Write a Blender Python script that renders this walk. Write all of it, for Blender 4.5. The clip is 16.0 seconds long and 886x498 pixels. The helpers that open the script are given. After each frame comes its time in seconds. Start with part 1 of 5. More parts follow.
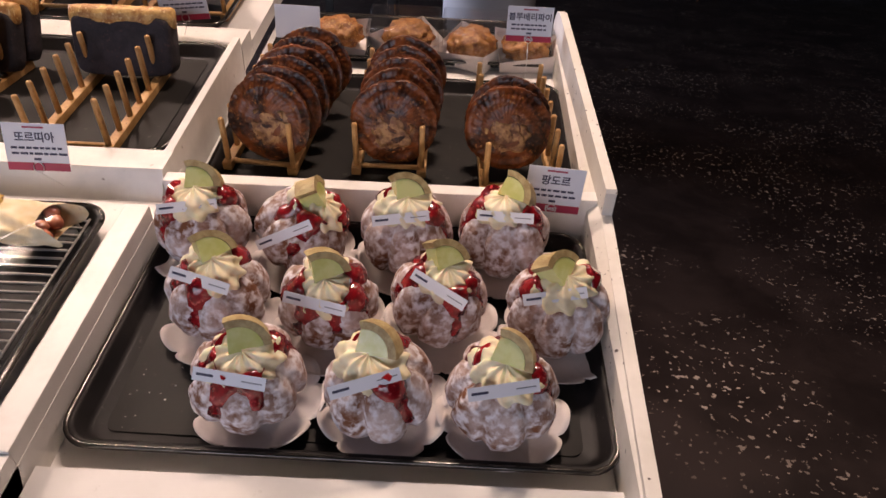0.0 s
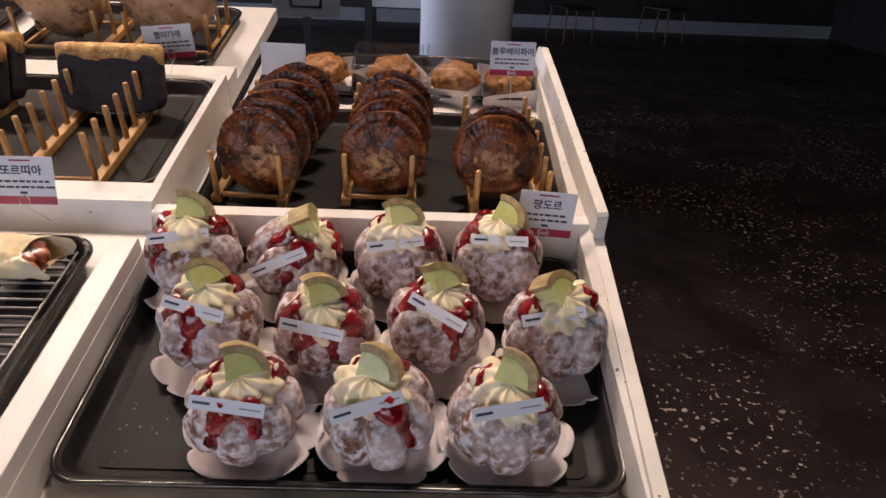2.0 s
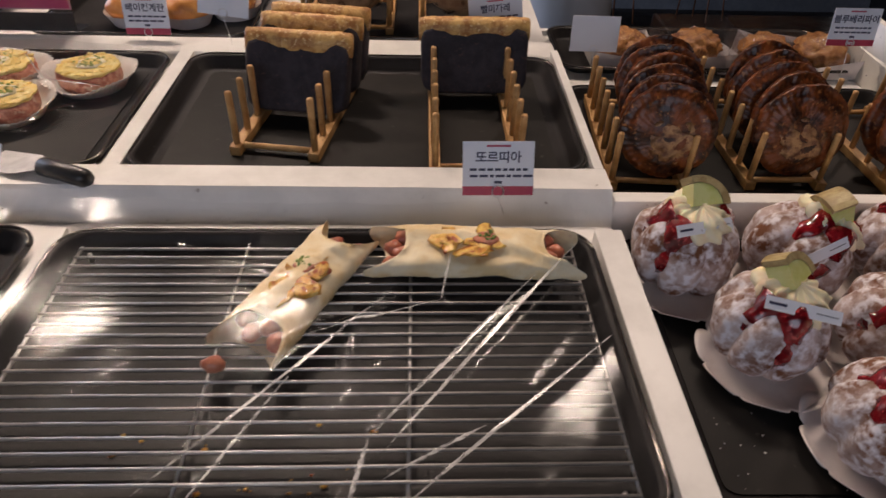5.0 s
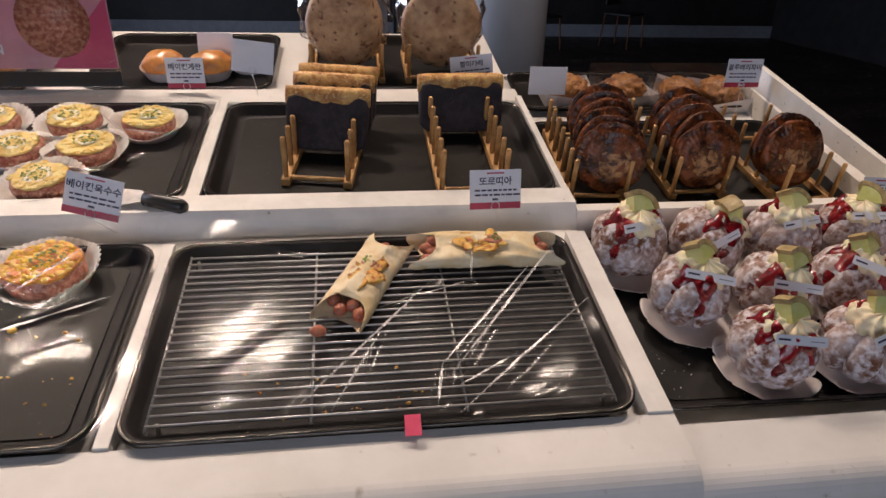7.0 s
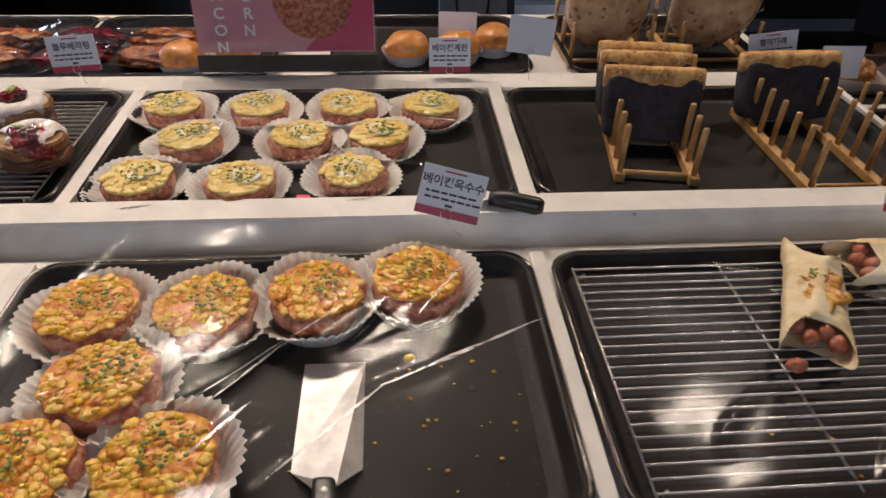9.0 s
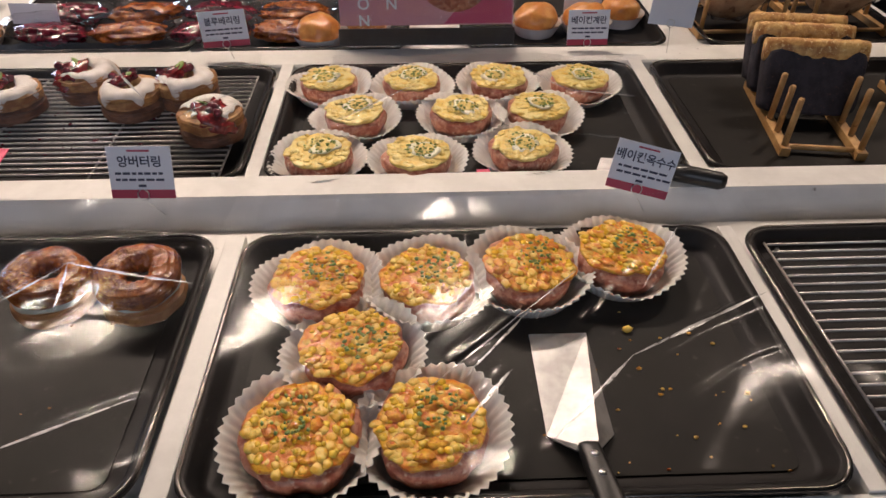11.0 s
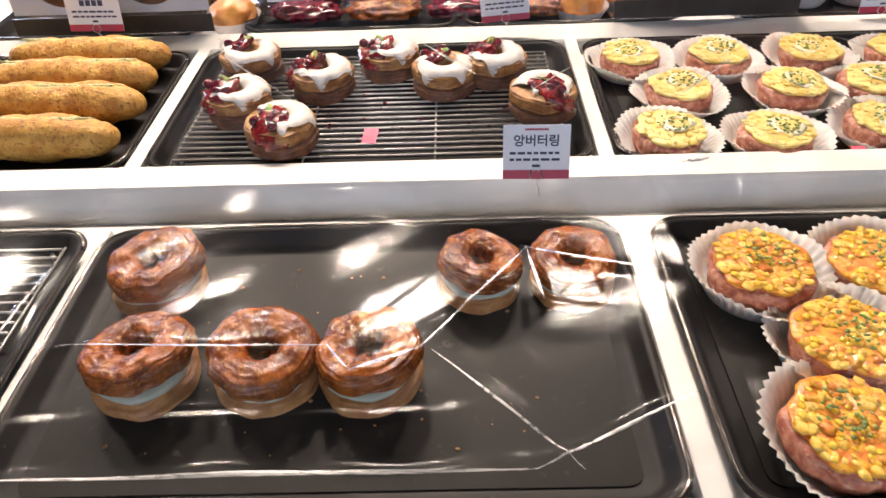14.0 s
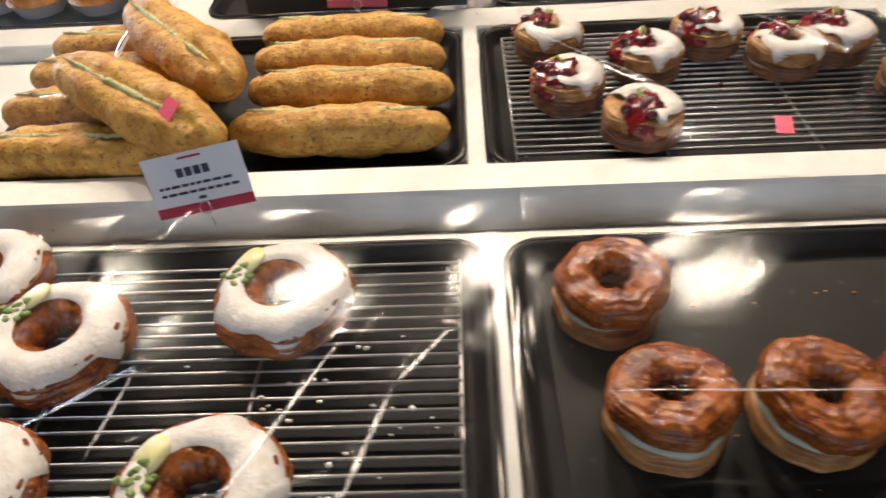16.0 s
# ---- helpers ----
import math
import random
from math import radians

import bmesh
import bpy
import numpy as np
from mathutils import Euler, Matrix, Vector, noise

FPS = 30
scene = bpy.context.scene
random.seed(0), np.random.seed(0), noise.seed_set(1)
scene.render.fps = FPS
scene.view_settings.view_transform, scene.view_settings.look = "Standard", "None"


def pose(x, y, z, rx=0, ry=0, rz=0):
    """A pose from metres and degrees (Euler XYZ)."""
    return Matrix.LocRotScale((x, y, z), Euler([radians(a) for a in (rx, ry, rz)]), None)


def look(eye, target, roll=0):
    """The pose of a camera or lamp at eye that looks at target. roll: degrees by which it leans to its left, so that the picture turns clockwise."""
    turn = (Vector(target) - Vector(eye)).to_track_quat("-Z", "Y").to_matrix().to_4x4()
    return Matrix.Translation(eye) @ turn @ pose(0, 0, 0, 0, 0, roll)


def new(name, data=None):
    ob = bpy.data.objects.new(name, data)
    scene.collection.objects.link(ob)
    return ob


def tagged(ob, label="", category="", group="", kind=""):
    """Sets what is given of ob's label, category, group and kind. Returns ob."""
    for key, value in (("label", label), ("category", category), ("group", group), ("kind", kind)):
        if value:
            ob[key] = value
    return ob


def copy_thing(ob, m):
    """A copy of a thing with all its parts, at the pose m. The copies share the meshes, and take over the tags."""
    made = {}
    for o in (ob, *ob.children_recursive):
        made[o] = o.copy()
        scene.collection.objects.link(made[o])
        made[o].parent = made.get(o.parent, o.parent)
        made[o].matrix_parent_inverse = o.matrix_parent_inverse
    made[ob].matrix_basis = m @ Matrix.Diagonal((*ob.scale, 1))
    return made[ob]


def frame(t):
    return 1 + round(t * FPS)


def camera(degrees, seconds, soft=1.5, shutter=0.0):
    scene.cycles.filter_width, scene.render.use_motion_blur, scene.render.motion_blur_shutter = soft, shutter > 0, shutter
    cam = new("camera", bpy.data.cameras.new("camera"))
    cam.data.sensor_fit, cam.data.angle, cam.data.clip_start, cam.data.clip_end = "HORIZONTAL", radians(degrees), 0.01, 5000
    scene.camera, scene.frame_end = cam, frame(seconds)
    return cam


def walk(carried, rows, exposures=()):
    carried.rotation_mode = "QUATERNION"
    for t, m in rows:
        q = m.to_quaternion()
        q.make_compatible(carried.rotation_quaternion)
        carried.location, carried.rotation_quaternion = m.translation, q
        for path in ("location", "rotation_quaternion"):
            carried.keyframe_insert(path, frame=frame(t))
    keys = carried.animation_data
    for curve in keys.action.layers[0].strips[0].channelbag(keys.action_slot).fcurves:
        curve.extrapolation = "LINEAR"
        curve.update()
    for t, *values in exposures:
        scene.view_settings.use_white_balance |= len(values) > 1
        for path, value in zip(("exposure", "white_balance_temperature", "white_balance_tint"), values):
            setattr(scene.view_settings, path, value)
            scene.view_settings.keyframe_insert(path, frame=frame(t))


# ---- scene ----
cam = camera(67.24, 16.0, soft=1.5, shutter=0.3)
# The counter's trays slope towards the customer; SLOPE carries the counter's own axes into the world.
SLOPE = pose(0, 0, 1.05, 12)
PATH = [
    (0, (0.3674, -0.596, 0.4872), (0.3835, 0.8955, -0.845), 3.13),
    (0.5, (0.3688, -0.6043, 0.4958), (0.4046, 0.925, -0.7929), 3.12),
    (1, (0.3666, -0.6078, 0.498), (0.4185, 0.9461, -0.7591), 3.17),
    (1.5, (0.3671, -0.6074, 0.4948), (0.4345, 0.9624, -0.7426), 3.21),
    (2, (0.3497, -0.6078, 0.4688), (0.4264, 0.9688, -0.7597), 3.26),
    (2.5, (0.2734, -0.6074, 0.4482), (0.3485, 0.9674, -0.786), 3.29),
    (3, (0.123, -0.6133, 0.4386), (0.1712, 0.9616, -0.7947), 2.66),
    (3.5, (0.024, -0.596, 0.4235), (0.0646, 0.9765, -0.8055), 2.31),
    (4, (-0.0428, -0.5333, 0.4071), (0.0114, 1.03, -0.8314), 2.16),
    (4.5, (-0.0909, -0.4957, 0.4087), (-0.0207, 1.056, -0.8447), 2.12),
    (5, (-0.1773, -0.5305, 0.4059), (-0.1081, 1.013, -0.8522), 1.94),
    (7.3, (-0.3305, -0.7368, 0.537), (-0.0644, 0.8572, -0.6722), 3.74),
    (7.5, (-0.3707, -0.7193, 0.5202), (-0.1217, 0.8658, -0.6917), 3.13),
    (8, (-0.5265, -0.6733, 0.4989), (-0.3221, 0.9114, -0.7108), 2.28),
    (8.5, (-0.6361, -0.6376, 0.47), (-0.4668, 0.9551, -0.7308), 1.78),
    (9, (-0.6865, -0.5632, 0.4324), (-0.5496, 1.026, -0.7742), 1.52),
    (9.5, (-0.727, -0.5411, 0.4248), (-0.6083, 1.026, -0.8164), 1.32),
    (10, (-0.8042, -0.5349, 0.3966), (-0.6984, 1.008, -0.8485), 1.29),
    (10.2, (-0.8379, -0.5347, 0.4054), (-0.7434, 0.997, -0.8405), 1.09),
    (12.3, (-0.9023, -0.6276, 0.4709), (-0.8676, 0.8948, -0.8358), -0.51),
    (12.5, (-0.9488, -0.6242, 0.4667), (-0.9185, 0.895, -0.8422), -0.52),
    (13, (-1.119, -0.6161, 0.4768), (-1.129, 0.8955, -0.817), -1.33),
    (13.5, (-1.212, -0.6011, 0.4653), (-1.25, 0.9108, -0.8363), -2.08),
    (14, (-1.246, -0.5343, 0.4356), (-1.301, 0.9594, -0.8894), -2.62),
    (14.5, (-1.261, -0.5072, 0.4404), (-1.315, 0.9681, -0.9042), -2.66),
    (15, (-1.359, -0.5126, 0.4576), (-1.417, 0.955, -0.901), -2.94),
    (15.5, (-1.504, -0.4947, 0.4568), (-1.557, 0.9555, -0.9231), -3.11),
    (16, (-1.648, -0.4457, 0.4151), (-1.718, 1.003, -0.975), -3.81),
]
walk(cam, [(t, SLOPE @ look(eye, target, roll)) for t, eye, target, roll in PATH],
     exposures=[(0, -0.1, 6700, 26), (3.5, -0.45, 6350, 19), (5, -0.78, 6350, 19), (7.5, -0.6, 6350, 19), (8.5, -0.80, 6300, 14), (10, -1.04, 6400, 19), (12.5, -0.33, 6200, 13), (14.5, 0.06, 6150, 14), (16, -0.44, 6250, 8)])

# ---- light ----
world = bpy.data.worlds.new("world")
scene.world = world
world.use_nodes = True
world.node_tree.nodes["Background"].inputs[0].default_value = (0.55, 0.65, 0.8, 1)
world.node_tree.nodes["Background"].inputs[1].default_value = 0.06


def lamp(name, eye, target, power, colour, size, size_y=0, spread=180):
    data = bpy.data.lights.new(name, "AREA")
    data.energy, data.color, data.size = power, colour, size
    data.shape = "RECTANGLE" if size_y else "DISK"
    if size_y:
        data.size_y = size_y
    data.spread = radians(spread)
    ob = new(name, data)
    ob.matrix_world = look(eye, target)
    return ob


WARM = (1.0, 0.82, 0.64)
SPOTS = ((-3.0, 0.95, 12.0), (-2.25, 0.95, 12.5), (-1.5, 0.95, 12.5), (-0.75, 0.95, 11.5), (0.42, 0.6, 10.5))
for lx, ly, power in SPOTS:
    lamp("track_light", (lx, ly, 2.8), (lx + 0.1, 0.0, 1.0), power, WARM, 0.30, 0.10, spread=110)
lamp("window_daylight", (-1.2, -4.3, 1.7), (-0.6, 0, 1.0), 84, (0.82, 0.89, 1.0), 4.4, 1.6)
lamp("side_window_daylight", (-5.65, 4.4, 1.7), (0, 3.0, 1.0), 420, (0.68, 0.8, 1.0), 3.4, 1.6)
# Unseen fill lamp, added only to lift the dark floor of the aisle.
lamp("aisle_fill", (1.9, 1.4, 3.1), (1.9, 1.4, 0), 15, (1.0, 0.78, 0.6), 0.3)


# ---- materials ----
def rgba(c):
    return (*c, 1.0)


def surf(name, c1, c2, scale=40.0, rough=0.5, bump=0.3, metal=0.0, coat=0.0, c3=None, spot=300.0, lo=0.4, hi=0.6, slo=0.6, shi=0.66,
         depth=0.002, trans=0.0, sss=0.0, rough2=None, spec=0.5, patch=0.0):
    """Two colours mixed by a coarse noise, a third in finer spots, with relief; every object takes its own piece of the noise."""
    m = bpy.data.materials.new(name)
    m.use_nodes = True
    n, k = m.node_tree.nodes, m.node_tree.links
    b = n["Principled BSDF"]
    co, info, add = n.new("ShaderNodeTexCoord"), n.new("ShaderNodeObjectInfo"), n.new("ShaderNodeVectorMath")
    mul = n.new("ShaderNodeMath")
    mul.operation, mul.inputs[1].default_value = "MULTIPLY", 17.0
    k.new(info.outputs["Random"], mul.inputs[0])
    k.new(co.outputs["Object"], add.inputs[0])
    k.new(mul.outputs[0], add.inputs[1])
    a = n.new("ShaderNodeTexNoise")
    a.inputs["Scale"].default_value, a.inputs["Detail"].default_value, a.inputs["Roughness"].default_value = scale, 5, 0.62
    k.new(add.outputs[0], a.inputs["Vector"])
    r = n.new("ShaderNodeValToRGB")
    r.color_ramp.elements[0].position, r.color_ramp.elements[1].position = lo, hi
    r.color_ramp.elements[0].color, r.color_ramp.elements[1].color = rgba(c1), rgba(c2)
    k.new(a.outputs["Fac"], r.inputs[0])
    f = n.new("ShaderNodeTexNoise")
    f.inputs["Scale"].default_value, f.inputs["Detail"].default_value = spot, 3
    k.new(add.outputs[0], f.inputs["Vector"])
    out = r.outputs[0]
    if c3:
        r2, mix = n.new("ShaderNodeValToRGB"), n.new("ShaderNodeMix")
        fac = r2.outputs[0]
        r2.color_ramp.elements[0].position, r2.color_ramp.elements[1].position = slo, shi
        k.new(f.outputs["Fac"], r2.inputs[0])
        mix.data_type = "RGBA"
        if patch:
            big, r3, pm = n.new("ShaderNodeTexNoise"), n.new("ShaderNodeMapRange"), n.new("ShaderNodeMath")
            big.inputs["Scale"].default_value, big.inputs["Detail"].default_value = patch, 4
            r3.inputs[1].default_value, r3.inputs[2].default_value = 0.44, 0.58
            pm.operation = "MULTIPLY"
            k.new(co.outputs["Object"], big.inputs["Vector"])
            k.new(big.outputs["Fac"], r3.inputs[0])
            k.new(r3.outputs[0], pm.inputs[0])
            k.new(fac, pm.inputs[1])
            fac = pm.outputs[0]
        k.new(fac, mix.inputs[0])
        k.new(out, mix.inputs[6])
        mix.inputs[7].default_value = rgba(c3)
        out = mix.outputs[2]
    k.new(out, b.inputs["Base Color"])
    b.inputs["Roughness"].default_value, b.inputs["Metallic"].default_value = rough, metal
    b.inputs["Specular IOR Level"].default_value = spec
    if rough2 is not None:
        mr = n.new("ShaderNodeMapRange")
        mr.inputs[1].default_value, mr.inputs[2].default_value, mr.inputs[3].default_value, mr.inputs[4].default_value = 0.35, 0.65, rough, rough2
        k.new(a.outputs["Fac"], mr.inputs[0])
        k.new(mr.outputs[0], b.inputs["Roughness"])
    b.inputs["Coat Weight"].default_value, b.inputs["Coat Roughness"].default_value = coat, 0.12
    b.inputs["Transmission Weight"].default_value = trans
    if sss:
        b.inputs["Subsurface Weight"].default_value = sss
        b.inputs["Subsurface Radius"].default_value = (0.006, 0.003, 0.002)
        b.inputs["Subsurface Scale"].default_value = 1.0
    if bump:
        u1, u2 = n.new("ShaderNodeBump"), n.new("ShaderNodeBump")
        for u, src, d in ((u1, a, depth), (u2, f, depth * 0.4)):
            u.inputs["Strength"].default_value, u.inputs["Distance"].default_value = bump, d
            k.new(src.outputs["Fac"], u.inputs["Height"])
        k.new(u1.outputs[0], u2.inputs["Normal"])
        k.new(u2.outputs[0], b.inputs["Normal"])
    return m


def clear(name, tint=(1, 1, 1), gloss=0.05, rough=0.06, haze=0.03):
    """Thin clear plastic: lets light through and mirrors lamps by Fresnel, with a faint milky haze."""
    m = bpy.data.materials.new(name)
    m.use_nodes = True
    n, k = m.node_tree.nodes, m.node_tree.links
    n.remove(n["Principled BSDF"])
    tr, gl, df, fr = n.new("ShaderNodeBsdfTransparent"), n.new("ShaderNodeBsdfGlossy"), n.new("ShaderNodeBsdfDiffuse"), n.new("ShaderNodeLayerWeight")
    tr.inputs[0].default_value, gl.inputs["Roughness"].default_value, fr.inputs[0].default_value = rgba(tint), rough, 0.5
    df.inputs[0].default_value = (0.9, 0.9, 0.9, 1)
    tex, ramp, hz = n.new("ShaderNodeTexNoise"), n.new("ShaderNodeMapRange"), n.new("ShaderNodeMixShader")
    tex.inputs["Scale"].default_value, tex.inputs["Detail"].default_value = 9, 6
    ramp.inputs[1].default_value, ramp.inputs[2].default_value, ramp.inputs[3].default_value, ramp.inputs[4].default_value = 0.4, 0.75, haze * 0.3, haze * 2
    k.new(tex.outputs["Fac"], ramp.inputs[0])
    k.new(ramp.outputs[0], hz.inputs[0])
    k.new(tr.outputs[0], hz.inputs[1])
    k.new(df.outputs[0], hz.inputs[2])
    ad, ms = n.new("ShaderNodeMath"), n.new("ShaderNodeMixShader")
    pw = n.new("ShaderNodeMath")
    pw.operation, pw.inputs[1].default_value = "POWER", 5
    k.new(fr.outputs["Facing"], pw.inputs[0])
    ad.inputs[1].default_value = gloss
    k.new(pw.outputs[0], ad.inputs[0])
    k.new(ad.outputs[0], ms.inputs[0])
    k.new(hz.outputs[0], ms.inputs[1])
    k.new(gl.outputs[0], ms.inputs[2])
    k.new(ms.outputs[0], n["Material Output"].inputs[0])
    bu, tx = n.new("ShaderNodeBump"), n.new("ShaderNodeTexNoise")
    tx.inputs["Scale"].default_value = 30
    bu.inputs["Strength"].default_value, bu.inputs["Distance"].default_value = 0.05, 0.002
    k.new(tx.outputs["Fac"], bu.inputs["Height"])
    k.new(bu.outputs[0], gl.inputs["Normal"])
    return m


def glow(name, colour, strength):
    m = bpy.data.materials.new(name)
    m.use_nodes = True
    b = m.node_tree.nodes["Principled BSDF"]
    b.inputs["Base Color"].default_value = rgba(colour)
    b.inputs["Emission Color"].default_value, b.inputs["Emission Strength"].default_value = rgba(colour), strength
    return m


WHITE = surf("white_paint", (0.74, 0.72, 0.68), (0.80, 0.78, 0.75), 9, 0.42, 0.12, c3=(0.5, 0.46, 0.4), spot=60, slo=0.68, shi=0.8)
WORN = surf("worn_white_edge", (0.70, 0.68, 0.64), (0.80, 0.78, 0.74), 14, 0.36, 0.2, c3=(0.3, 0.26, 0.22), spot=70, slo=0.72, shi=0.78)
CHIPPED = surf("chipped_white_edge", (0.72, 0.69, 0.62), (0.80, 0.77, 0.71), 14, 0.5, 0.25, c3=(0.12, 0.1, 0.09), spot=110, slo=0.69, shi=0.72)
TRAY = surf("dark_tray_metal", (0.012, 0.011, 0.011), (0.02, 0.018, 0.018), 12, 0.34, 0.12, 0.0, c3=(0.07, 0.065, 0.06), spot=160, slo=0.68, shi=0.8, rough2=0.55, spec=0.14)
RIM = surf("tray_rim_metal", (0.06, 0.055, 0.05), (0.12, 0.11, 0.1), 30, 0.22, 0.05, 0.9)
MAT = surf("tray_lining", (0.012, 0.011, 0.010), (0.019, 0.017, 0.015), 8, 0.5, 0.1, c3=(0.05, 0.046, 0.04), spot=90, slo=0.66, shi=0.8, spec=0.16)
STEEL = surf("wire_steel", (0.72, 0.71, 0.69), (0.8, 0.79, 0.77), 60, 0.28, 0.0, 1.0)
BLADE = surf("brushed_steel", (0.32, 0.32, 0.32), (0.5, 0.5, 0.5), 22, 0.42, 0.1, 1.0, rough2=0.5, c3=(0.3, 0.28, 0.25), spot=120, slo=0.68, shi=0.75)
WOOD = surf("rack_wood", (0.42, 0.22, 0.07), (0.56, 0.33, 0.13), 50, 0.5, 0.2, c3=(0.3, 0.14, 0.05), spot=200, slo=0.62, shi=0.72)
PAPER = surf("liner_paper", (0.66, 0.6, 0.57), (0.74, 0.68, 0.65), 20, 0.7, 0.1)
CUP = surf("baking_paper", (0.62, 0.58, 0.53), (0.74, 0.71, 0.67), 30, 0.55, 0.15, sss=0.2)
CARD = surf("card_paper", (0.74, 0.76, 0.82), (0.78, 0.8, 0.85), 10, 0.35, 0.0)
RED = surf("card_red", (0.4, 0.02, 0.06), (0.44, 0.025, 0.07), 10, 0.4, 0.0)
INK = surf("print_ink", (0.03, 0.03, 0.07), (0.04, 0.04, 0.08), 10, 0.5, 0.0)
PINK = surf("pink_tape", (0.85, 0.08, 0.17), (0.9, 0.12, 0.22), 20, 0.5, 0.1)
BLACK = surf("black_plastic", (0.012, 0.012, 0.012), (0.02, 0.02, 0.02), 30, 0.35, 0.1)
WIRE = surf("bright_wire", (0.48, 0.46, 0.44), (0.60, 0.58, 0.56), 60, 0.42, 0.05, metal=0.75)
FILM = clear("cling_film", (0.985, 0.985, 0.985), 0.0105, 0.11, 0.003)
# Milkier than the film: puts the lamps' white streaks into the material.
GLINT = clear("film_glint", (0.97, 0.97, 0.97), 0.16, 0.30, 0.26)
ACRYL = clear("clear_acrylic", (0.95, 0.96, 0.97), 0.05, 0.04, 0.004)
BUN = surf("sugared_dough", (0.17, 0.060, 0.022), (0.54, 0.43, 0.40), 30, 0.8, 0.9, c3=(0.76, 0.73, 0.77), spot=130, lo=0.39, hi=0.60, slo=0.44, shi=0.64, depth=0.003)
JAM = surf("berry_jam", (0.10, 0.003, 0.006), (0.30, 0.010, 0.014), 70, 0.10, 0.6, coat=0.7, c3=(0.5, 0.06, 0.06), spot=220)
CREAM = surf("whipped_cream", (0.82, 0.72, 0.47), (0.87, 0.80, 0.58), 60, 0.5, 0.2, sss=0.2)
MELON = surf("melon_flesh", (0.60, 0.62, 0.20), (0.70, 0.72, 0.32), 40, 0.2, 0.15, coat=0.4, sss=0.2)
RIND = surf("melon_rind", (0.34, 0.24, 0.10), (0.48, 0.38, 0.18), 120, 0.5, 0.4)
PIE = surf("caramel_pastry", (0.022, 0.006, 0.003), (0.19, 0.050, 0.011), 38, 0.36, 0.8, spec=0.35, coat=0.12, c3=(0.32, 0.13, 0.036), spot=180, slo=0.60, shi=0.72)
PIEC = surf("pastry_heart", (0.11, 0.035, 0.012), (0.42, 0.23, 0.095), 70, 0.5, 0.6, c3=(0.2, 0.08, 0.03), spot=160)
BLACKBREAD = surf("squid_ink_crumb", (0.014, 0.011, 0.014), (0.032, 0.024, 0.03), 60, 0.75, 0.7, c3=(0.06, 0.03, 0.03), spot=200, slo=0.62, shi=0.7)
CRUST = surf("cheese_crust", (0.36, 0.15, 0.035), (0.66, 0.40, 0.13), 70, 0.55, 0.6, c3=(0.75, 0.55, 0.25), spot=220)
TORT = surf("tortilla", (0.76, 0.58, 0.30), (0.86, 0.75, 0.52), 34, 0.6, 0.5, c3=(0.46, 0.20, 0.05), spot=48, slo=0.64, shi=0.80)
CHEESE = surf("melted_cheese", (0.66, 0.30, 0.03), (0.82, 0.56, 0.13), 110, 0.35, 0.6, c3=(0.36, 0.07, 0.012), spot=120, slo=0.52, shi=0.64)
SAUSAGE = surf("sausage", (0.36, 0.085, 0.045), (0.55, 0.20, 0.11), 90, 0.3, 0.3)
HERB = surf("chopped_herb", (0.11, 0.19, 0.03), (0.30, 0.38, 0.10), 200, 0.6, 0.4)
CORN = surf("corn_topping", (0.70, 0.20, 0.012), (0.84, 0.46, 0.030), 95, 0.3, 0.8, coat=0.2, c3=(0.66, 0.16, 0.012), spot=170, slo=0.55, shi=0.64, depth=0.004)
PALECHEESE = surf("pale_melted_cheese", (0.80, 0.42, 0.030), (0.86, 0.62, 0.13), 100, 0.4, 0.4)
KERNEL = surf("corn_kernel", (0.84, 0.48, 0.012), (0.88, 0.62, 0.08), 120, 0.25, 0.2, coat=0.3)
BACON = surf("bacon", (0.34, 0.09, 0.05), (0.60, 0.28, 0.18), 120, 0.4, 0.5, c3=(0.65, 0.42, 0.3), spot=140)
EGGT = surf("egg_topping", (0.80, 0.54, 0.11), (0.86, 0.72, 0.28), 55, 0.35, 0.8, coat=0.2, c3=(0.62, 0.30, 0.05), spot=200, slo=0.66, shi=0.74)
EGGW = surf("egg_white", (0.82, 0.76, 0.52), (0.86, 0.82, 0.66), 60, 0.3, 0.1)
YOLK = surf("egg_yolk", (0.72, 0.52, 0.12), (0.78, 0.6, 0.2), 60, 0.4, 0.1)
GLAZE = surf("glazed_croissant_dough", (0.15, 0.032, 0.004), (0.36, 0.098, 0.011), 60, 0.20, 0.7, coat=0.25, c3=(0.42, 0.16, 0.03), spot=240, slo=0.58, shi=0.72, depth=0.0034)
DOUGH = surf("baked_dough", (0.30, 0.12, 0.035), (0.48, 0.23, 0.075), 50, 0.5, 0.4)
LAYER = surf("dough_layers", (0.28, 0.11, 0.028), (0.50, 0.26, 0.08), 70, 0.5, 0.5)
MINT = surf("pale_filling", (0.44, 0.46, 0.36), (0.56, 0.57, 0.46), 40, 0.4, 0.1)
ICING = surf("white_icing", (0.68, 0.63, 0.57), (0.80, 0.76, 0.73), 70, 0.45, 0.6, coat=0.05, depth=0.003)
BERRY = surf("dark_berry", (0.05, 0.006, 0.012), (0.2, 0.012, 0.03), 110, 0.2, 0.3, coat=0.4)
LEMON = surf("lemon_slice", (0.78, 0.72, 0.34), (0.84, 0.8, 0.5), 80, 0.35, 0.2)
LOAF = surf("herb_loaf_crust", (0.46, 0.21, 0.03), (0.66, 0.38, 0.08), 55, 0.6, 0.9, depth=0.004, c3=(0.30, 0.13, 0.03), spot=210, slo=0.57, shi=0.66)
HERBCREAM = surf("herb_cream", (0.42, 0.42, 0.17), (0.55, 0.55, 0.28), 120, 0.5, 0.6, c3=(0.08, 0.14, 0.03), spot=240)
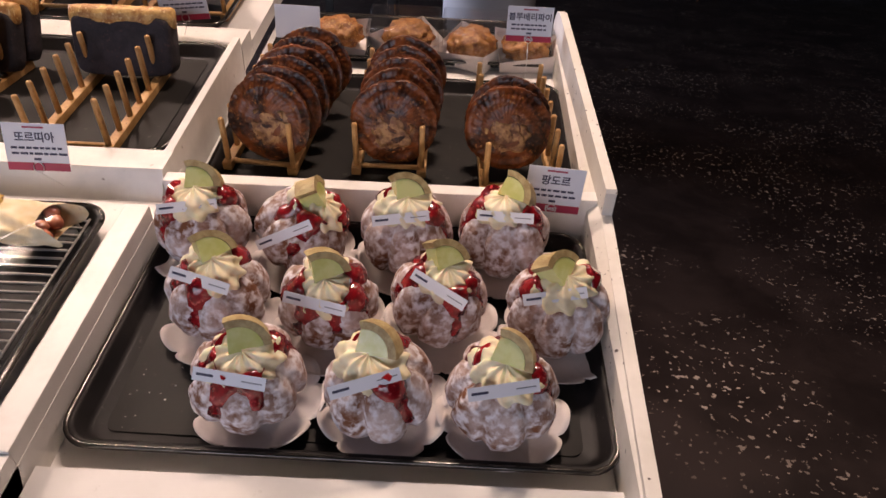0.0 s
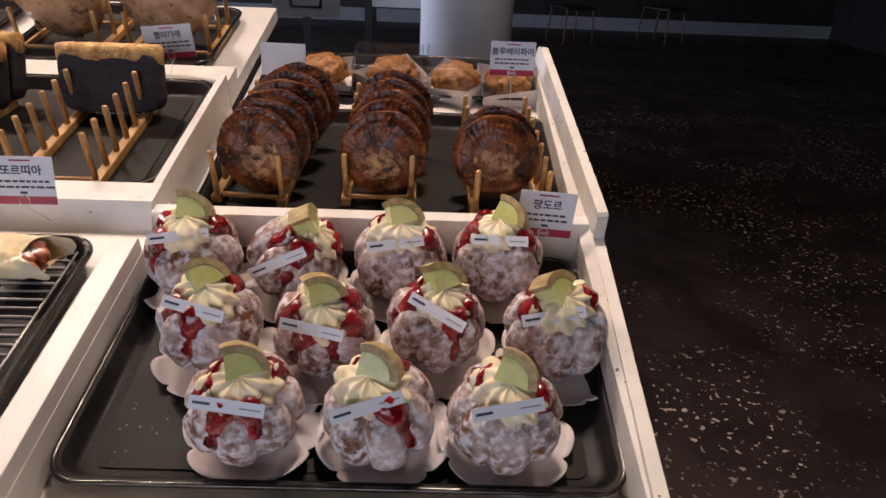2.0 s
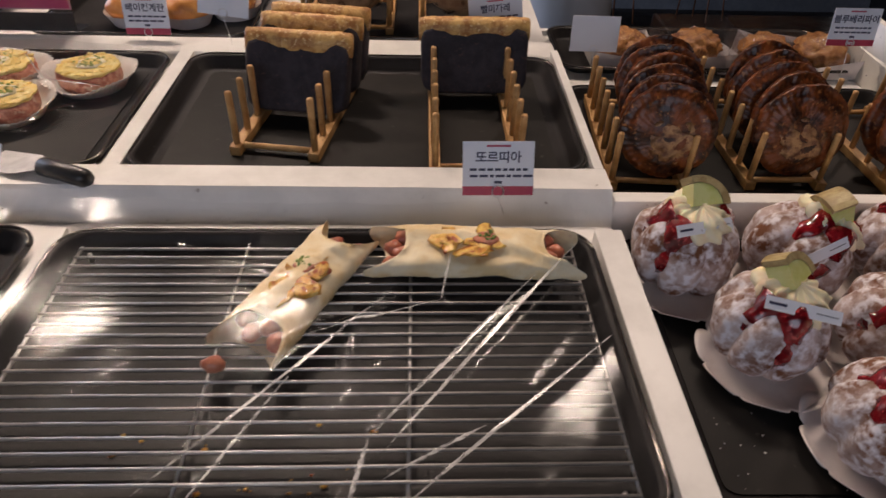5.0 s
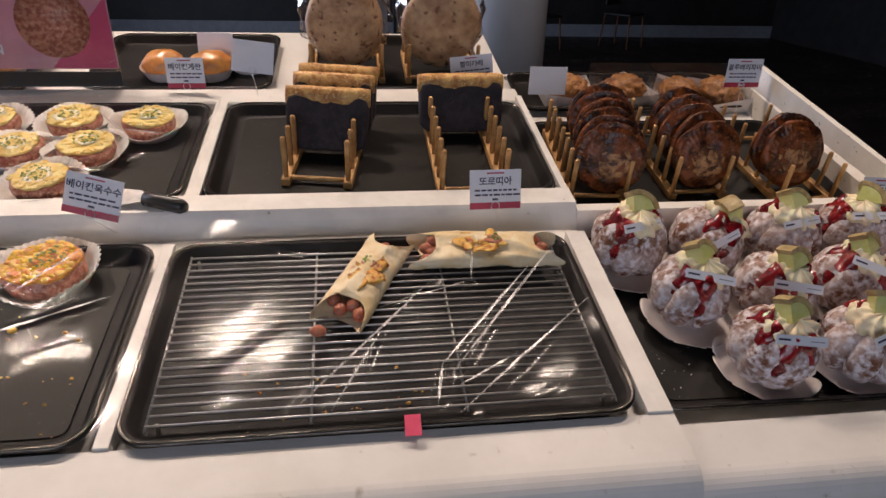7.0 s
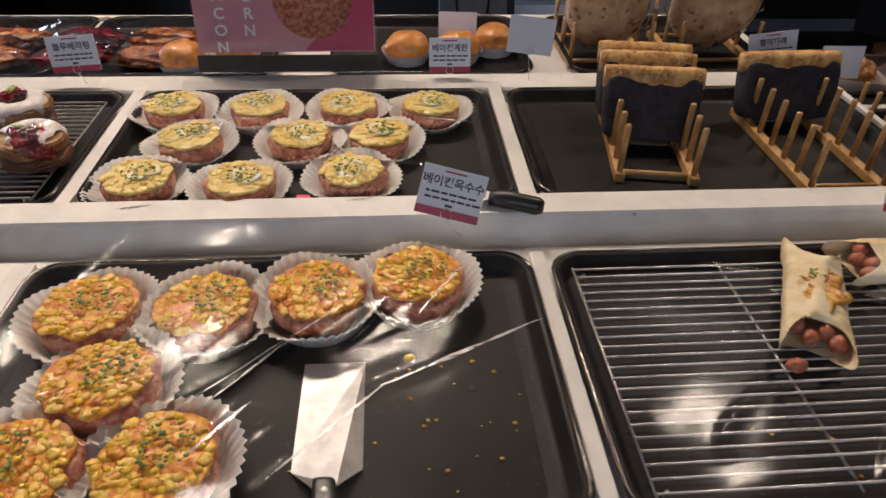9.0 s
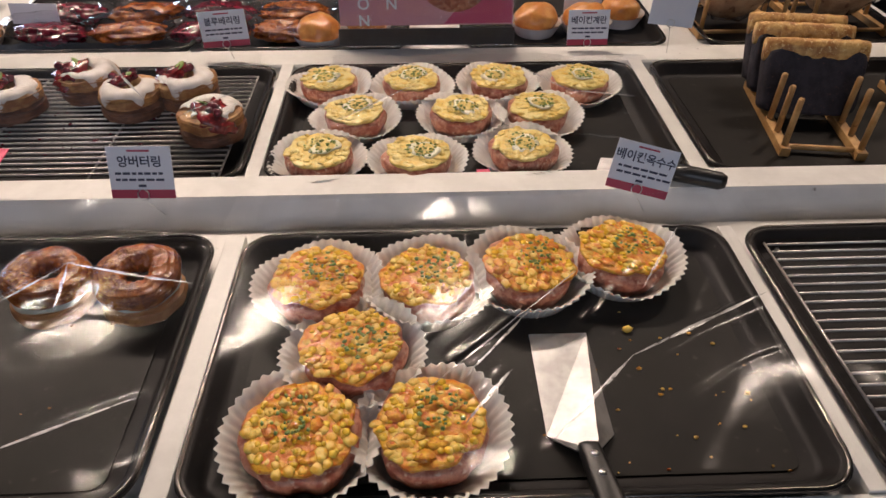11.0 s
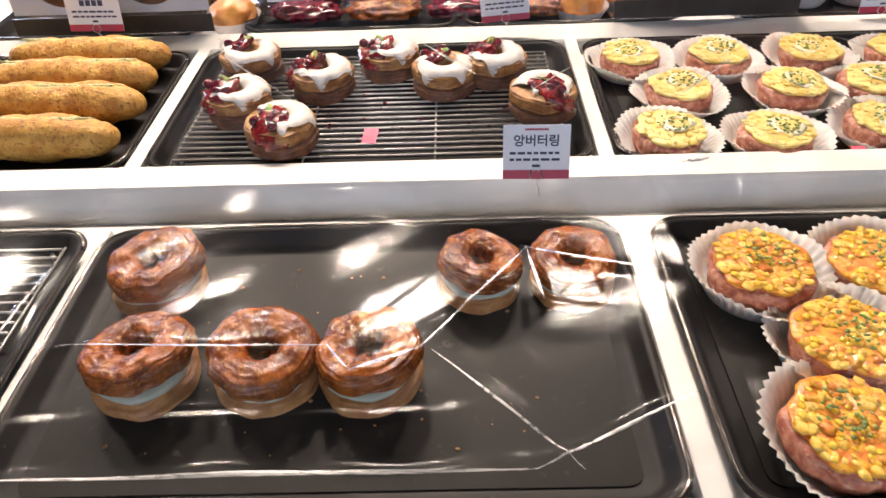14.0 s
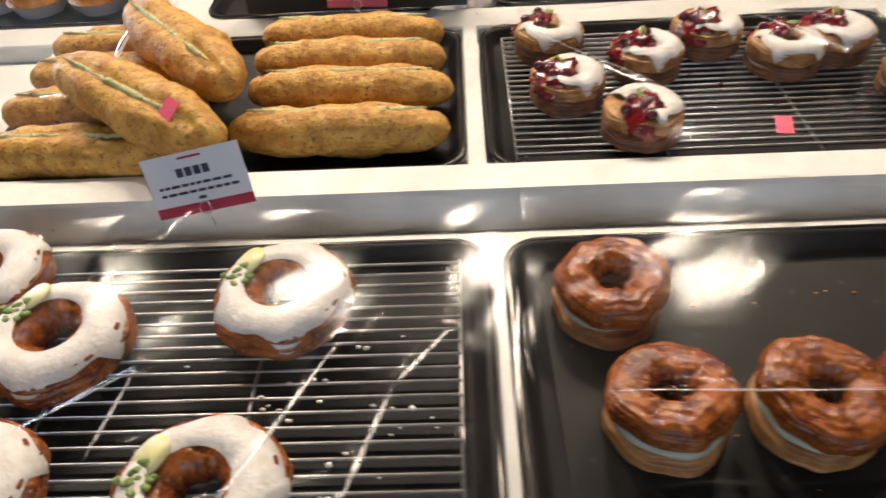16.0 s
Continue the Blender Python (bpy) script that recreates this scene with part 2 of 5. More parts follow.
COOKIE = surf("crumble_top", (0.20, 0.065, 0.014), (0.40, 0.17, 0.042), 70, 0.5, 0.9, c3=(0.52, 0.28, 0.09), spot=240)
ORANGEBUN = surf("orange_bun", (0.55, 0.2, 0.04), (0.68, 0.32, 0.08), 50, 0.35, 0.2, coat=0.3)
FLOOR = surf("dark_resin_floor", (0.018, 0.010, 0.008), (0.030, 0.016, 0.012), 3, 0.42, 0.15, c3=(0.55, 0.42, 0.32), spot=50, slo=0.640, shi=0.655, rough2=0.6, patch=1.6)
DARK = surf("dark_panel", (0.012, 0.011, 0.011), (0.02, 0.018, 0.017), 6, 0.6, 0.1)
COLUMN = surf("white_column_paint", (0.70, 0.70, 0.71), (0.74, 0.74, 0.75), 4, 0.5, 0.1)
CEIL = surf("dark_ceiling", (0.03, 0.03, 0.03), (0.05, 0.05, 0.05), 5, 0.8, 0.1)
GREY = surf("grey_sign", (0.22, 0.23, 0.25), (0.26, 0.27, 0.29), 10, 0.5, 0.0)
POSTER = surf("pink_poster_print", (0.62, 0.26, 0.33), (0.68, 0.31, 0.38), 6, 0.4, 0.0)
POSTER_DEEP = surf("crimson_poster_print", (0.5, 0.03, 0.12), (0.55, 0.05, 0.15), 6, 0.4, 0.0)
POSTER_PALE = surf("pale_blue_poster_print", (0.55, 0.62, 0.72), (0.62, 0.68, 0.77), 6, 0.4, 0.0)
BROWN = surf("chocolate_crust", (0.10, 0.035, 0.015), (0.22, 0.09, 0.04), 50, 0.5, 0.4)
KRAFT = surf("speckled_bread_crust", (0.36, 0.2, 0.1), (0.55, 0.36, 0.2), 30, 0.6, 0.3, c3=(0.2, 0.09, 0.04), spot=70)


# ---- mesh helpers ----
def T(x, y, w=0.0, rx=0, ry=0, rz=0):
    """A pose on the sloping counter."""
    return SLOPE @ pose(x, y, w, rx, ry, rz)


def mesh(name, bm, material, smooth=True):
    me = bpy.data.meshes.new(name)
    bmesh.ops.recalc_face_normals(bm, faces=bm.faces)
    bm.to_mesh(me)
    bm.free()
    me.materials.append(material)
    if smooth:
        me.shade_smooth()
    return me


def part(name, bm, material, parent, label="", smooth=True, m=None):
    ob = new(name, mesh(name, bm, material, smooth) if isinstance(bm, bmesh.types.BMesh) else bm)
    ob.parent = parent
    if m is not None:
        ob.matrix_basis = m
    return tagged(ob, label)


def thing(name, m, label, category, group="", kind=""):
    ob = new(name)
    ob.empty_display_size = 0.05
    ob.matrix_basis = m
    return tagged(ob, label, category, group, kind)


def solid(name, bm, material, m, label, category="", group="", kind="", smooth=True):
    ob = new(name, mesh(name, bm, material, smooth))
    ob.matrix_basis = m
    return tagged(ob, label, category, group, kind)


def box(x0, x1, y0, y1, z0, z1, bevel=0.0, bm=None, seg=2):
    bm = bm or bmesh.new()
    g = bmesh.ops.create_cube(bm, size=1)["verts"]
    for v in g:
        v.co = Vector((x0 + (v.co.x + 0.5) * (x1 - x0), y0 + (v.co.y + 0.5) * (y1 - y0), z0 + (v.co.z + 0.5) * (z1 - z0)))
    if bevel:
        edges = {e for v in g for e in v.link_edges}
        bmesh.ops.bevel(bm, geom=list(edges), offset=bevel, segments=seg, affect="EDGES", profile=0.6)
    return bm


def grid(nu, nv, fn, wrap_u=False, wrap_v=False, bm=None):
    """A quad sheet of fn(u, v), u and v from 0 to 1."""
    bm = bm or bmesh.new()
    rows = []
    for i in range(nu):
        u = i / (nu if wrap_u else nu - 1)
        rows.append([bm.verts.new(fn(u, j / (nv if wrap_v else nv - 1))) for j in range(nv)])
    for i in range(nu if wrap_u else nu - 1):
        for j in range(nv if wrap_v else nv - 1):
            a, b = rows[i], rows[(i + 1) % nu]
            bm.faces.new((a[j], a[(j + 1) % nv], b[(j + 1) % nv], b[j]))
    return bm


def tube(points, r, seg=8, bm=None, ridge=0.0):
    """A round bar along a line of points, closed at both ends."""
    bm = bm or bmesh.new()
    pts = [Vector(p) for p in points]
    rings = []
    for i, p in enumerate(pts):
        d = (pts[min(i + 1, len(pts) - 1)] - pts[max(i - 1, 0)]).normalized()
        side = d.cross(Vector((0, 0, 1)) if abs(d.z) < 0.9 else Vector((1, 0, 0))).normalized()
        up = side.cross(d)
        rr = r(i / (len(pts) - 1)) if callable(r) else r
        rings.append([bm.verts.new(p + rr * (1 + ridge * math.cos(k * math.pi)) * (math.cos(2 * math.pi * k / seg) * side + math.sin(2 * math.pi * k / seg) * up)) for k in range(seg)])
    for a, b in zip(rings, rings[1:]):
        for k in range(seg):
            bm.faces.new((a[k], a[(k + 1) % seg], b[(k + 1) % seg], b[k]))
    bm.faces.new(rings[0])
    bm.faces.new(rings[-1][::-1])
    return bm


def lathe(profile, seg=32, fn=None, bm=None):
    """Turns a profile of (radius, height) about z; fn(angle, radius, height) may bend it."""
    bm = bm or bmesh.new()
    rings = []
    for r, h in profile:
        ring = []
        for k in range(seg):
            a = 2 * math.pi * k / seg
            rr, hh = fn(a, r, h) if fn else (r, h)
            ring.append(bm.verts.new((rr * math.cos(a), rr * math.sin(a), hh)))
        rings.append(ring)
    for a, b in zip(rings, rings[1:]):
        for k in range(seg):
            bm.faces.new((a[k], a[(k + 1) % seg], b[(k + 1) % seg], b[k]))
    if profile[0][0] > 1e-6:
        bm.faces.new(rings[0][::-1])
    if profile[-1][0] > 1e-6:
        bm.faces.new(rings[-1])
    bmesh.ops.remove_doubles(bm, verts=bm.verts, dist=1e-6)
    return bm


def ring_shape(R, r, zc, squash=1.0, wob=0.002, seed=0.0, nu=40, nv=16, a0=0.0, a1=2 * math.pi, bm=None):
    """A doughnut, lying flat, with an uneven outline."""
    def fn(u, v):
        a, b = 2 * math.pi * u, a0 + (a1 - a0) * v
        p = Vector(((R + r * math.cos(b)) * math.cos(a), (R + r * math.cos(b)) * math.sin(a), zc + squash * r * math.sin(b)))
        d = noise.noise(p * 38 + Vector((seed, seed * 2, 0))) * wob * 1.6 + noise.noise(p * 110 + Vector((seed, 0, seed))) * wob * 0.5
        return p * 1.0 + Vector((math.cos(a) * math.cos(b), math.sin(a) * math.cos(b), math.sin(b))) * d
    return grid(nu, nv, fn, True, abs(a1 - a0 - 2 * math.pi) < 1e-4, bm=bm)


def blob(rx, ry, rz, seed=0.0, wob=0.15, freq=2.0, sub=3, bm=None, at=(0, 0, 0)):
    bm = bm or bmesh.new()
    g = bmesh.ops.create_icosphere(bm, subdivisions=sub, radius=1)["verts"]
    for v in g:
        d = 1 + wob * noise.noise(v.co * freq + Vector((seed, seed * 1.7, -seed)))
        v.co = Vector((v.co.x * rx * d + at[0], v.co.y * ry * d + at[1], v.co.z * rz * d + at[2]))
    return bm


def lettering(text, size, parent, m, material, label=""):
    cu = bpy.data.curves.new("lettering", "FONT")
    cu.body, cu.size, cu.align_x, cu.align_y = text, size, "CENTER", "CENTER"
    cu.offset, cu.extrude = size * 0.020, 0.0001
    tmp = bpy.data.objects.new("lettering", cu)
    scene.collection.objects.link(tmp)
    dg = bpy.context.evaluated_depsgraph_get()
    me = bpy.data.meshes.new_from_object(tmp.evaluated_get(dg))
    bpy.data.objects.remove(tmp)
    bpy.data.curves.remove(cu)
    me.materials.clear()
    me.materials.append(material)
    ob = new("lettering", me)
    ob.parent, ob.matrix_basis = parent, m
    return tagged(ob, label)


# ---- room ----
def wall(name, x0, x1, y0, y1, z0, z1, material, label):
    return solid(name, box(x0, x1, y0, y1, z0, z1), material, pose(0, 0, 0), label, "wall", kind="structure", smooth=False)


solid("floor", box(-6, 7, -4.6, 10.4, -0.12, 0), FLOOR, pose(0, 0, 0), "dark polished resin floor with pale paint flecks", "floor", kind="structure", smooth=False)
solid("ceiling", box(-6, 7, -4.6, 10.4, 3.2, 3.3), CEIL, pose(0, 0, 0), "dark painted ceiling above the counter", "ceiling", kind="structure", smooth=False)
wall("wall_north", -6, 7, 10.2, 10.4, 0, 3.2, DARK, "dark panelled wall behind the seating")
wall("wall_east", 6.8, 7, -4.4, 10.2, 0, 3.2, DARK, "dark plain side wall")
wall("wall_west", -6, -5.8, -4.4, 2.6, 0, 3.2, DARK, "dark plain side wall")
wall("wall_west_end", -6, -5.8, 6.2, 10.2, 0, 3.2, DARK, "dark plain side wall")
wall("wall_west_sill", -6, -5.8, 2.6, 6.2, 0, 0.8, DARK, "dark wall under the side window")
wall("wall_west_lintel", -6, -5.8, 2.6, 6.2, 2.6, 3.2, DARK, "dark wall above the side window")
wall("wall_south", -6, -3.6, -4.6, -4.4, 0, 3.2, DARK, "dark wall beside the window")
wall("wall_south_end", 1.2, 7, -4.6, -4.4, 0, 3.2, DARK, "dark wall beside the window")
wall("wall_south_sill", -3.6, 1.2, -4.6, -4.4, 0, 0.8, DARK, "dark wall under the window")
wall("wall_south_lintel", -3.6, 1.2, -4.6, -4.4, 2.6, 3.2, DARK, "dark wall above the window")
solid("column", lathe([(0.0, 0), (0.252, 0), (0.252, 3.2), (0.0, 3.2)], 48), COLUMN, pose(0.585, 3.15, 0), "round white painted column", "column", kind="structure")


def round_rect(w, d, r, n=6):
    out = []
    for cx, cy, a0 in ((w / 2 - r, d / 2 - r, 0), (-w / 2 + r, d / 2 - r, 90), (-w / 2 + r, -d / 2 + r, 180), (w / 2 - r, -d / 2 + r, 270)):
        for k in range(n + 1):
            a = radians(a0 + 90 * k / n)
            out.append((cx + r * math.cos(a), cy + r * math.sin(a)))
    return out


def loops(rings, bm=None, cap_first=False, cap_last=True):
    """Joins closed rings of points, in order."""
    bm = bm or bmesh.new()
    vs = [[bm.verts.new(p) for p in ring] for ring in rings]
    for a, b in zip(vs, vs[1:]):
        for k in range(len(a)):
            bm.faces.new((a[k], a[(k + 1) % len(a)], b[(k + 1) % len(b)], b[k]))
    if cap_first:
        bm.faces.new(vs[0])
    if cap_last:
        bm.faces.new(vs[-1])
    return bm


# ---- the counter ----
X0, X1 = -3.0, 0.030
counter = thing("display_counter", SLOPE.copy(), "white painted stepped bakery counter with worn edges", "counter")
nose = [(-0.315, -0.03), (-0.315, -0.009)] + [(-0.372 - 0.03 * math.sin(radians(a)), -0.039 + 0.03 * math.cos(radians(a))) for a in range(0, 91, 10)] + [(-0.402, -0.2), (-0.38, -0.2)]


def extrude(profile, x0, x1, bm=None):
    bm = bm or bmesh.new()
    a = [bm.verts.new((x0, y, z)) for y, z in profile]
    b = [bm.verts.new((x1, y, z)) for y, z in profile]
    n = len(profile)
    for k in range(n):
        bm.faces.new((a[k], a[(k + 1) % n], b[(k + 1) % n], b[k]))
    bm.faces.new(a)
    bm.faces.new(b[::-1])
    return bm


part("front_ledge", extrude(nose, X0, X1), WHITE, counter, smooth=False)
nose1 = [(y + 0.012, z - 0.037) for y, z in nose]
part("front_ledge", extrude(nose1, X1 + 0.002, 0.538), WHITE, counter, smooth=False)
part("bed", box(X0, X1, -0.38, 0.11, -0.052, -0.026), WHITE, counter, smooth=False)
part("bed", box(X1, 0.5395, -0.37, 0.0495, -0.095, -0.070), WHITE, counter, smooth=False)
part("bed", box(X1, 0.559, 0.0495, 0.702, -0.095, -0.070), WHITE, counter, smooth=False)
part("step_board", extrude([(0.036, -0.03), (0.059, 0.004), (0.062, 0.0075), (0.102, 0.0075), (0.102, -0.03)], X0, X1), WORN, counter, smooth=False)
part("upper_bed", box(X0, X1 - 0.012, 0.102, 0.4295, -0.05, -0.026), WHITE, counter, smooth=False)
part("step_board", extrude([(0.430, -0.05), (0.434, -0.007), (0.437, -0.004), (0.492, -0.004), (0.492, -0.05)], X0, X1), WORN, counter, smooth=False)
part("back_bed", box(X0, X1, 0.4925, 0.86, -0.05, -0.024), WHITE, counter, smooth=False)
part("side_wall", box(X1 - 0.012, X1 - 0.001, 0.1025, 0.4355, -0.09, 0.0075, 0.001), WORN, counter, smooth=False)
part("step_board", box(X1 + 0.001, 0.559, 0.05, 0.068, -0.070, 0.0, 0.0015), WORN, counter, smooth=False)
part("back_board", box(X1, 0.559, 0.69, 0.702, -0.070, -0.060, 0.001), WHITE, counter, smooth=False)
for a, b in ((-0.543, -0.528), (-1.082, -1.061), (-1.626, -1.616), (-2.19, -2.168), (-2.75, -2.72)):
    part("divider", box(a, b, -0.314, 0.006, -0.027, -0.006, 0.001), WORN, counter, smooth=False)
for a, b in ((-0.536, -0.515), (-1.084, -1.066), (-1.643, -1.624), (-2.21, -2.185), (-2.76, -2.74)):
    part("divider", box(a, b, 0.103, 0.435, -0.027, -0.002, 0.001), WORN, counter, smooth=False)
part("divider", box(0.0015, X1 - 0.0005, -0.314, 0.008, -0.075, -0.006, 0.001), WORN, counter, smooth=False)
side = extrude([(-0.39, -0.1), (-0.39, -0.012), (-0.38, -0.004), (0.028, -0.004), (0.030, 0.026), (0.034, 0.030), (0.545, 0.030), (0.572, 0.022), (0.588, 0.006), (0.596, -0.02), (0.596, -0.1)], 0.560, 0.573)
for v in side.verts:
    v.co.x += 0.055 * min(0.0, v.co.y)
part("side_panel", side, CHIPPED, counter, "white painted side board with chipped edges", smooth=False)
UN = SLOPE.inverted()
body = bmesh.new()
box(X0, 0.545, -0.30, 0.54, 0.0, 0.84, bm=body)
part("base_cabinet", body, WHITE, counter, smooth=False, m=UN)

FRONT = {1: (0.290, -0.118, -0.049, 0.512), 2: (-0.266, -0.160, 0.0, 0.520), 3: (-0.802, -0.158, 0.0, 0.512), 4: (-1.350, -0.158, 0.0, 0.528), 5: (-1.892, -0.158, 0.0, 0.528)}
UPPER = {1: (0.301, 0.282, -0.051, 0.512), 2: (-0.247, 0.264, 0.001, 0.530), 3: (-0.801, 0.264, 0.001, 0.524), 4: (-1.354, 0.264, 0.001, 0.534), 5: (-1.908, 0.264, 0.001, 0.526)}


def make_tray(m, w=0.518, d=0.326, lining=True, label="dark metal baking tray with a rolled rim, set in the counter"):
    t = thing("baking_tray", m, label, "tray", "baking trays")
    r = 0.032
    rings = []
    for inset, z in ((0.0, -0.003), (0.0, 0.0), (0.006, 0.0005), (0.009, -0.002), (0.014, -0.015), (0.020, -0.0185)):
        rings.append([(x, y, z) for x, y in round_rect(w - 2 * inset, d - 2 * inset, r - inset * 0.7)])
    part("pan", loops(rings), TRAY, t)
    ringp = [(x, y, -0.001) for x, y in round_rect(w - 0.004, d - 0.004, r)]
    part("rim", tube(ringp + ringp[:1], 0.0028, 6), RIM, t, "worn shiny rim")
    if lining:
        part("lining", loops([[(x, y, z) for x, y in round_rect(w - 0.062, d - 0.055, 0.012)] for z in (-0.0180, -0.0172)]), MAT, t, smooth=False)
    return t


for k, (x, y, z, wide) in FRONT.items():
    make_tray(T(x, y, z, rz=(-0.6, 0.4, 0.0, 0.5, 0)[k - 1]), wide, 0.330 if k == 1 else 0.316, k in (1, 3, 4))
for k, (x, y, z, wide) in UPPER.items():
    make_tray(T(x, y, z), wide, 0.316, k in (1, 2, 3))


def make_grid(m, w=0.474, d=0.276, n=22, rise=0.004):
    g = thing("cooling_grid", m, "steel wire cooling grid lying in a baking tray", "cooling rack", "cooling grids")
    wire = mesh("wire", tube([(-w / 2, 0, 0), (w / 2, 0, 0)], 0.0014, 6), WIRE)
    for k in range(n):
        part("wire", wire, WIRE, g, m=pose(0, -d / 2 + d * (k + 0.5) / n, 0.0))
    cross = mesh("cross_wire", tube([(0, -d / 2, 0), (0, d / 2, 0)], 0.0014, 6), WIRE)
    for x in (-w / 2, -w / 6, w / 6, w / 2):
        part("cross_wire", cross, WIRE, g, m=pose(x, 0, -0.0029))
    foot = mesh("foot", tube([(0, 0, -0.0175 + 0.0045), (0, 0, -0.0029)], 0.002, 6), STEEL)
    for x in (-w / 2 + 0.01, w / 2 - 0.01):
        for y in (-d / 2 + 0.01, d / 2 - 0.01):
            part("foot", foot, STEEL, g, m=pose(x, y, 0))
    return g


GRIDW = -0.0045
make_grid(T(FRONT[2][0] + 0.002, FRONT[2][1], GRIDW, rz=0.4))
make_grid(T(FRONT[5][0], FRONT[5][1], GRIDW))
make_grid(T(UPPER[4][0], UPPER[4][1], GRIDW))

# ---- cream buns ----
LOBES = 7


def bun_parts(seed):
    """A sugared round bun, cut into lobes and filled with jam, with piped cream, a melon slice and a paper tag."""
    rnd = random.Random(seed)
    R = 0.050

    def shape(a, e):
        g = abs(math.sin(LOBES * a / 2 + seed))
        q = 1 - 0.20 * (1 - g) ** 3 * math.cos(e * 0.9)
        p = Vector((math.cos(a) * math.cos(e), math.sin(a) * math.cos(e), math.sin(e)))
        q *= 1 + 0.07 * noise.noise(p * 2.2 + Vector((seed, 0, 0))) + 0.02 * noise.noise(p * 9 + Vector((0, seed, 0)))
        return Vector((p.x * R * q, p.y * R * q, R * 0.90 * p.z * q + R * 0.84))
    body = grid(56, 22, lambda u, v: shape(2 * math.pi * u, -math.pi / 2 + 0.06 + (math.pi - 0.12) * v), True)
    bmesh.ops.holes_fill(body, edges=body.edges)
    jams = []
    for k in range(LOBES):
        if rnd.random() < 0.28:
            continue
        a = (2 * k * math.pi - 2 * seed) / LOBES
        e0 = rnd.choice((-0.15, 0.1, 0.3, 0.45))
        bm = bmesh.new()
        pts = [shape(a, e) * 1.0 + Vector((0, 0, 0)) for e in [e0 + (1.2 - e0) * i / 7 for i in range(8)]]
        c = Vector((0, 0, R * 0.84))
        pts = [c + (p - c) * 0.965 for p in pts]
        tube(pts, lambda s: 0.0060 + 0.0105 * s + 0.0016 * math.sin(9 * s + k), 12, bm)
        for v in bm.verts:
            v.co += 0.0030 * noise.noise(v.co * 120 + Vector((seed, k, 0))) * (v.co - c).normalized()
        jams.append(bm)
    top = R * 1.66

    def flute(a, rr, h):
        q = rr * (1 + 0.11 * math.sin(10 * a + h * 190 + seed) * min(1, rr / 0.012) + 0.12 * math.sin(2 * a + seed))
        return q, top - 0.004 + h * (1 + 0.14 * math.sin(a + seed * 2)) + 0.0012 * math.sin(10 * a + h * 190 + seed + 1.2)
    cream = lathe([(0.0, -0.006), (0.022, -0.005), (0.0290, -0.001), (0.0300, 0.003), (0.0280, 0.007), (0.0225, 0.0085), (0.0230, 0.010), (0.0190, 0.013), (0.0110, 0.0145), (0.0, 0.0155)], 100, flute)
    # a wedge of melon stands in the cream
    wedge = bmesh.new()
    n = 9
    rings = []
    for f, th in ((-1, 1), (1, 1)):
        ring = [(0.021 * math.cos(t), f * 0.006, 0.021 * math.sin(t)) for t in [math.pi * (0.06 + 0.60 * i / n) for i in range(n + 1)]]
        rings.append(ring + [(-0.008, f * 0.006, -0.004)])
    loops(rings, wedge, True, True)
    rind = bmesh.new()
    ring = []
    for f in (-1, 1):
        ring.append([(r * math.cos(t), f * 0.0063, r * math.sin(t)) for r, ts in ((0.0214, range(n + 1)), (0.0285, range(n, -1, -1))) for t in [math.pi * (0.06 + 0.60 * i / n) for i in ts]])
    loops(ring, rind, True, True)
    return body, jams, cream, wedge, rind, top


def make_bun(m, seed):
    b = thing("cream_bun", m, "sugared round bun with jam, piped cream and a green melon slice", "bun", "cream buns on the tray")
    body, jams, cream, wedge, rind, top = bun_parts(seed)
    part("dough", body, BUN, b)
    for j in jams:
        part("jam", j, JAM, b, "glossy red jam")
    part("cream", cream, CREAM, b, "piped pale cream")
    mm = pose(-0.004, 0.006, top + 0.006, -50, 8, (seed * 37) % 50 - 30) @ Matrix.Diagonal((0.98, 1.7, 0.92, 1))
    w = part("melon_slice", wedge, MELON, b, "pale green melon slice", smooth=False, m=mm)
    part("rind", rind, RIND, w, "brown netted rind", smooth=False)
    return b


def make_tag(m):
    t = thing("paper_tag", m, "narrow white paper strip with small print, laid on the cream", "paper tag", "paper tags on the buns")
    part("strip", box(-0.030, 0.030, -0.0055, 0.0055, -0.0002, 0.0002), CARD, t, smooth=False)
    part("print", box(-0.027, -0.013, -0.0010, 0.0012, 0.0002, 0.00035), INK, t, "dark plain bar of print", smooth=False)
    part("print", box(0.010, 0.027, -0.0008, 0.0002, 0.0002, 0.00035), GREY, t, smooth=False)
    return t


def liner_mesh():
    """A white paper with rounded petals, turned up at its edge."""
    rings = []
    for s in (0.0, 0.5, 0.8, 0.9, 1.0):
        ring = []
        for k in range(96):
            a = 2 * math.pi * k / 96
            r = 0.056 + 0.009 * abs(math.cos(4 * a)) ** 0.5
            up = 0.0 if s < 0.75 else (s - 0.75) * 0.06 * (0.4 + 0.6 * abs(math.cos(4 * a)))
            ring.append((max(s, 0.02) * r * math.cos(a), max(s, 0.02) * r * math.sin(a), 0.0008 + up))
        rings.append(ring)
    low = [[(x, y, z - 0.0007) for x, y, z in ring] for ring in reversed(rings)]
    return mesh("paper_liner", loops(rings + low, cap_first=True), PAPER)


LINER = liner_mesh()
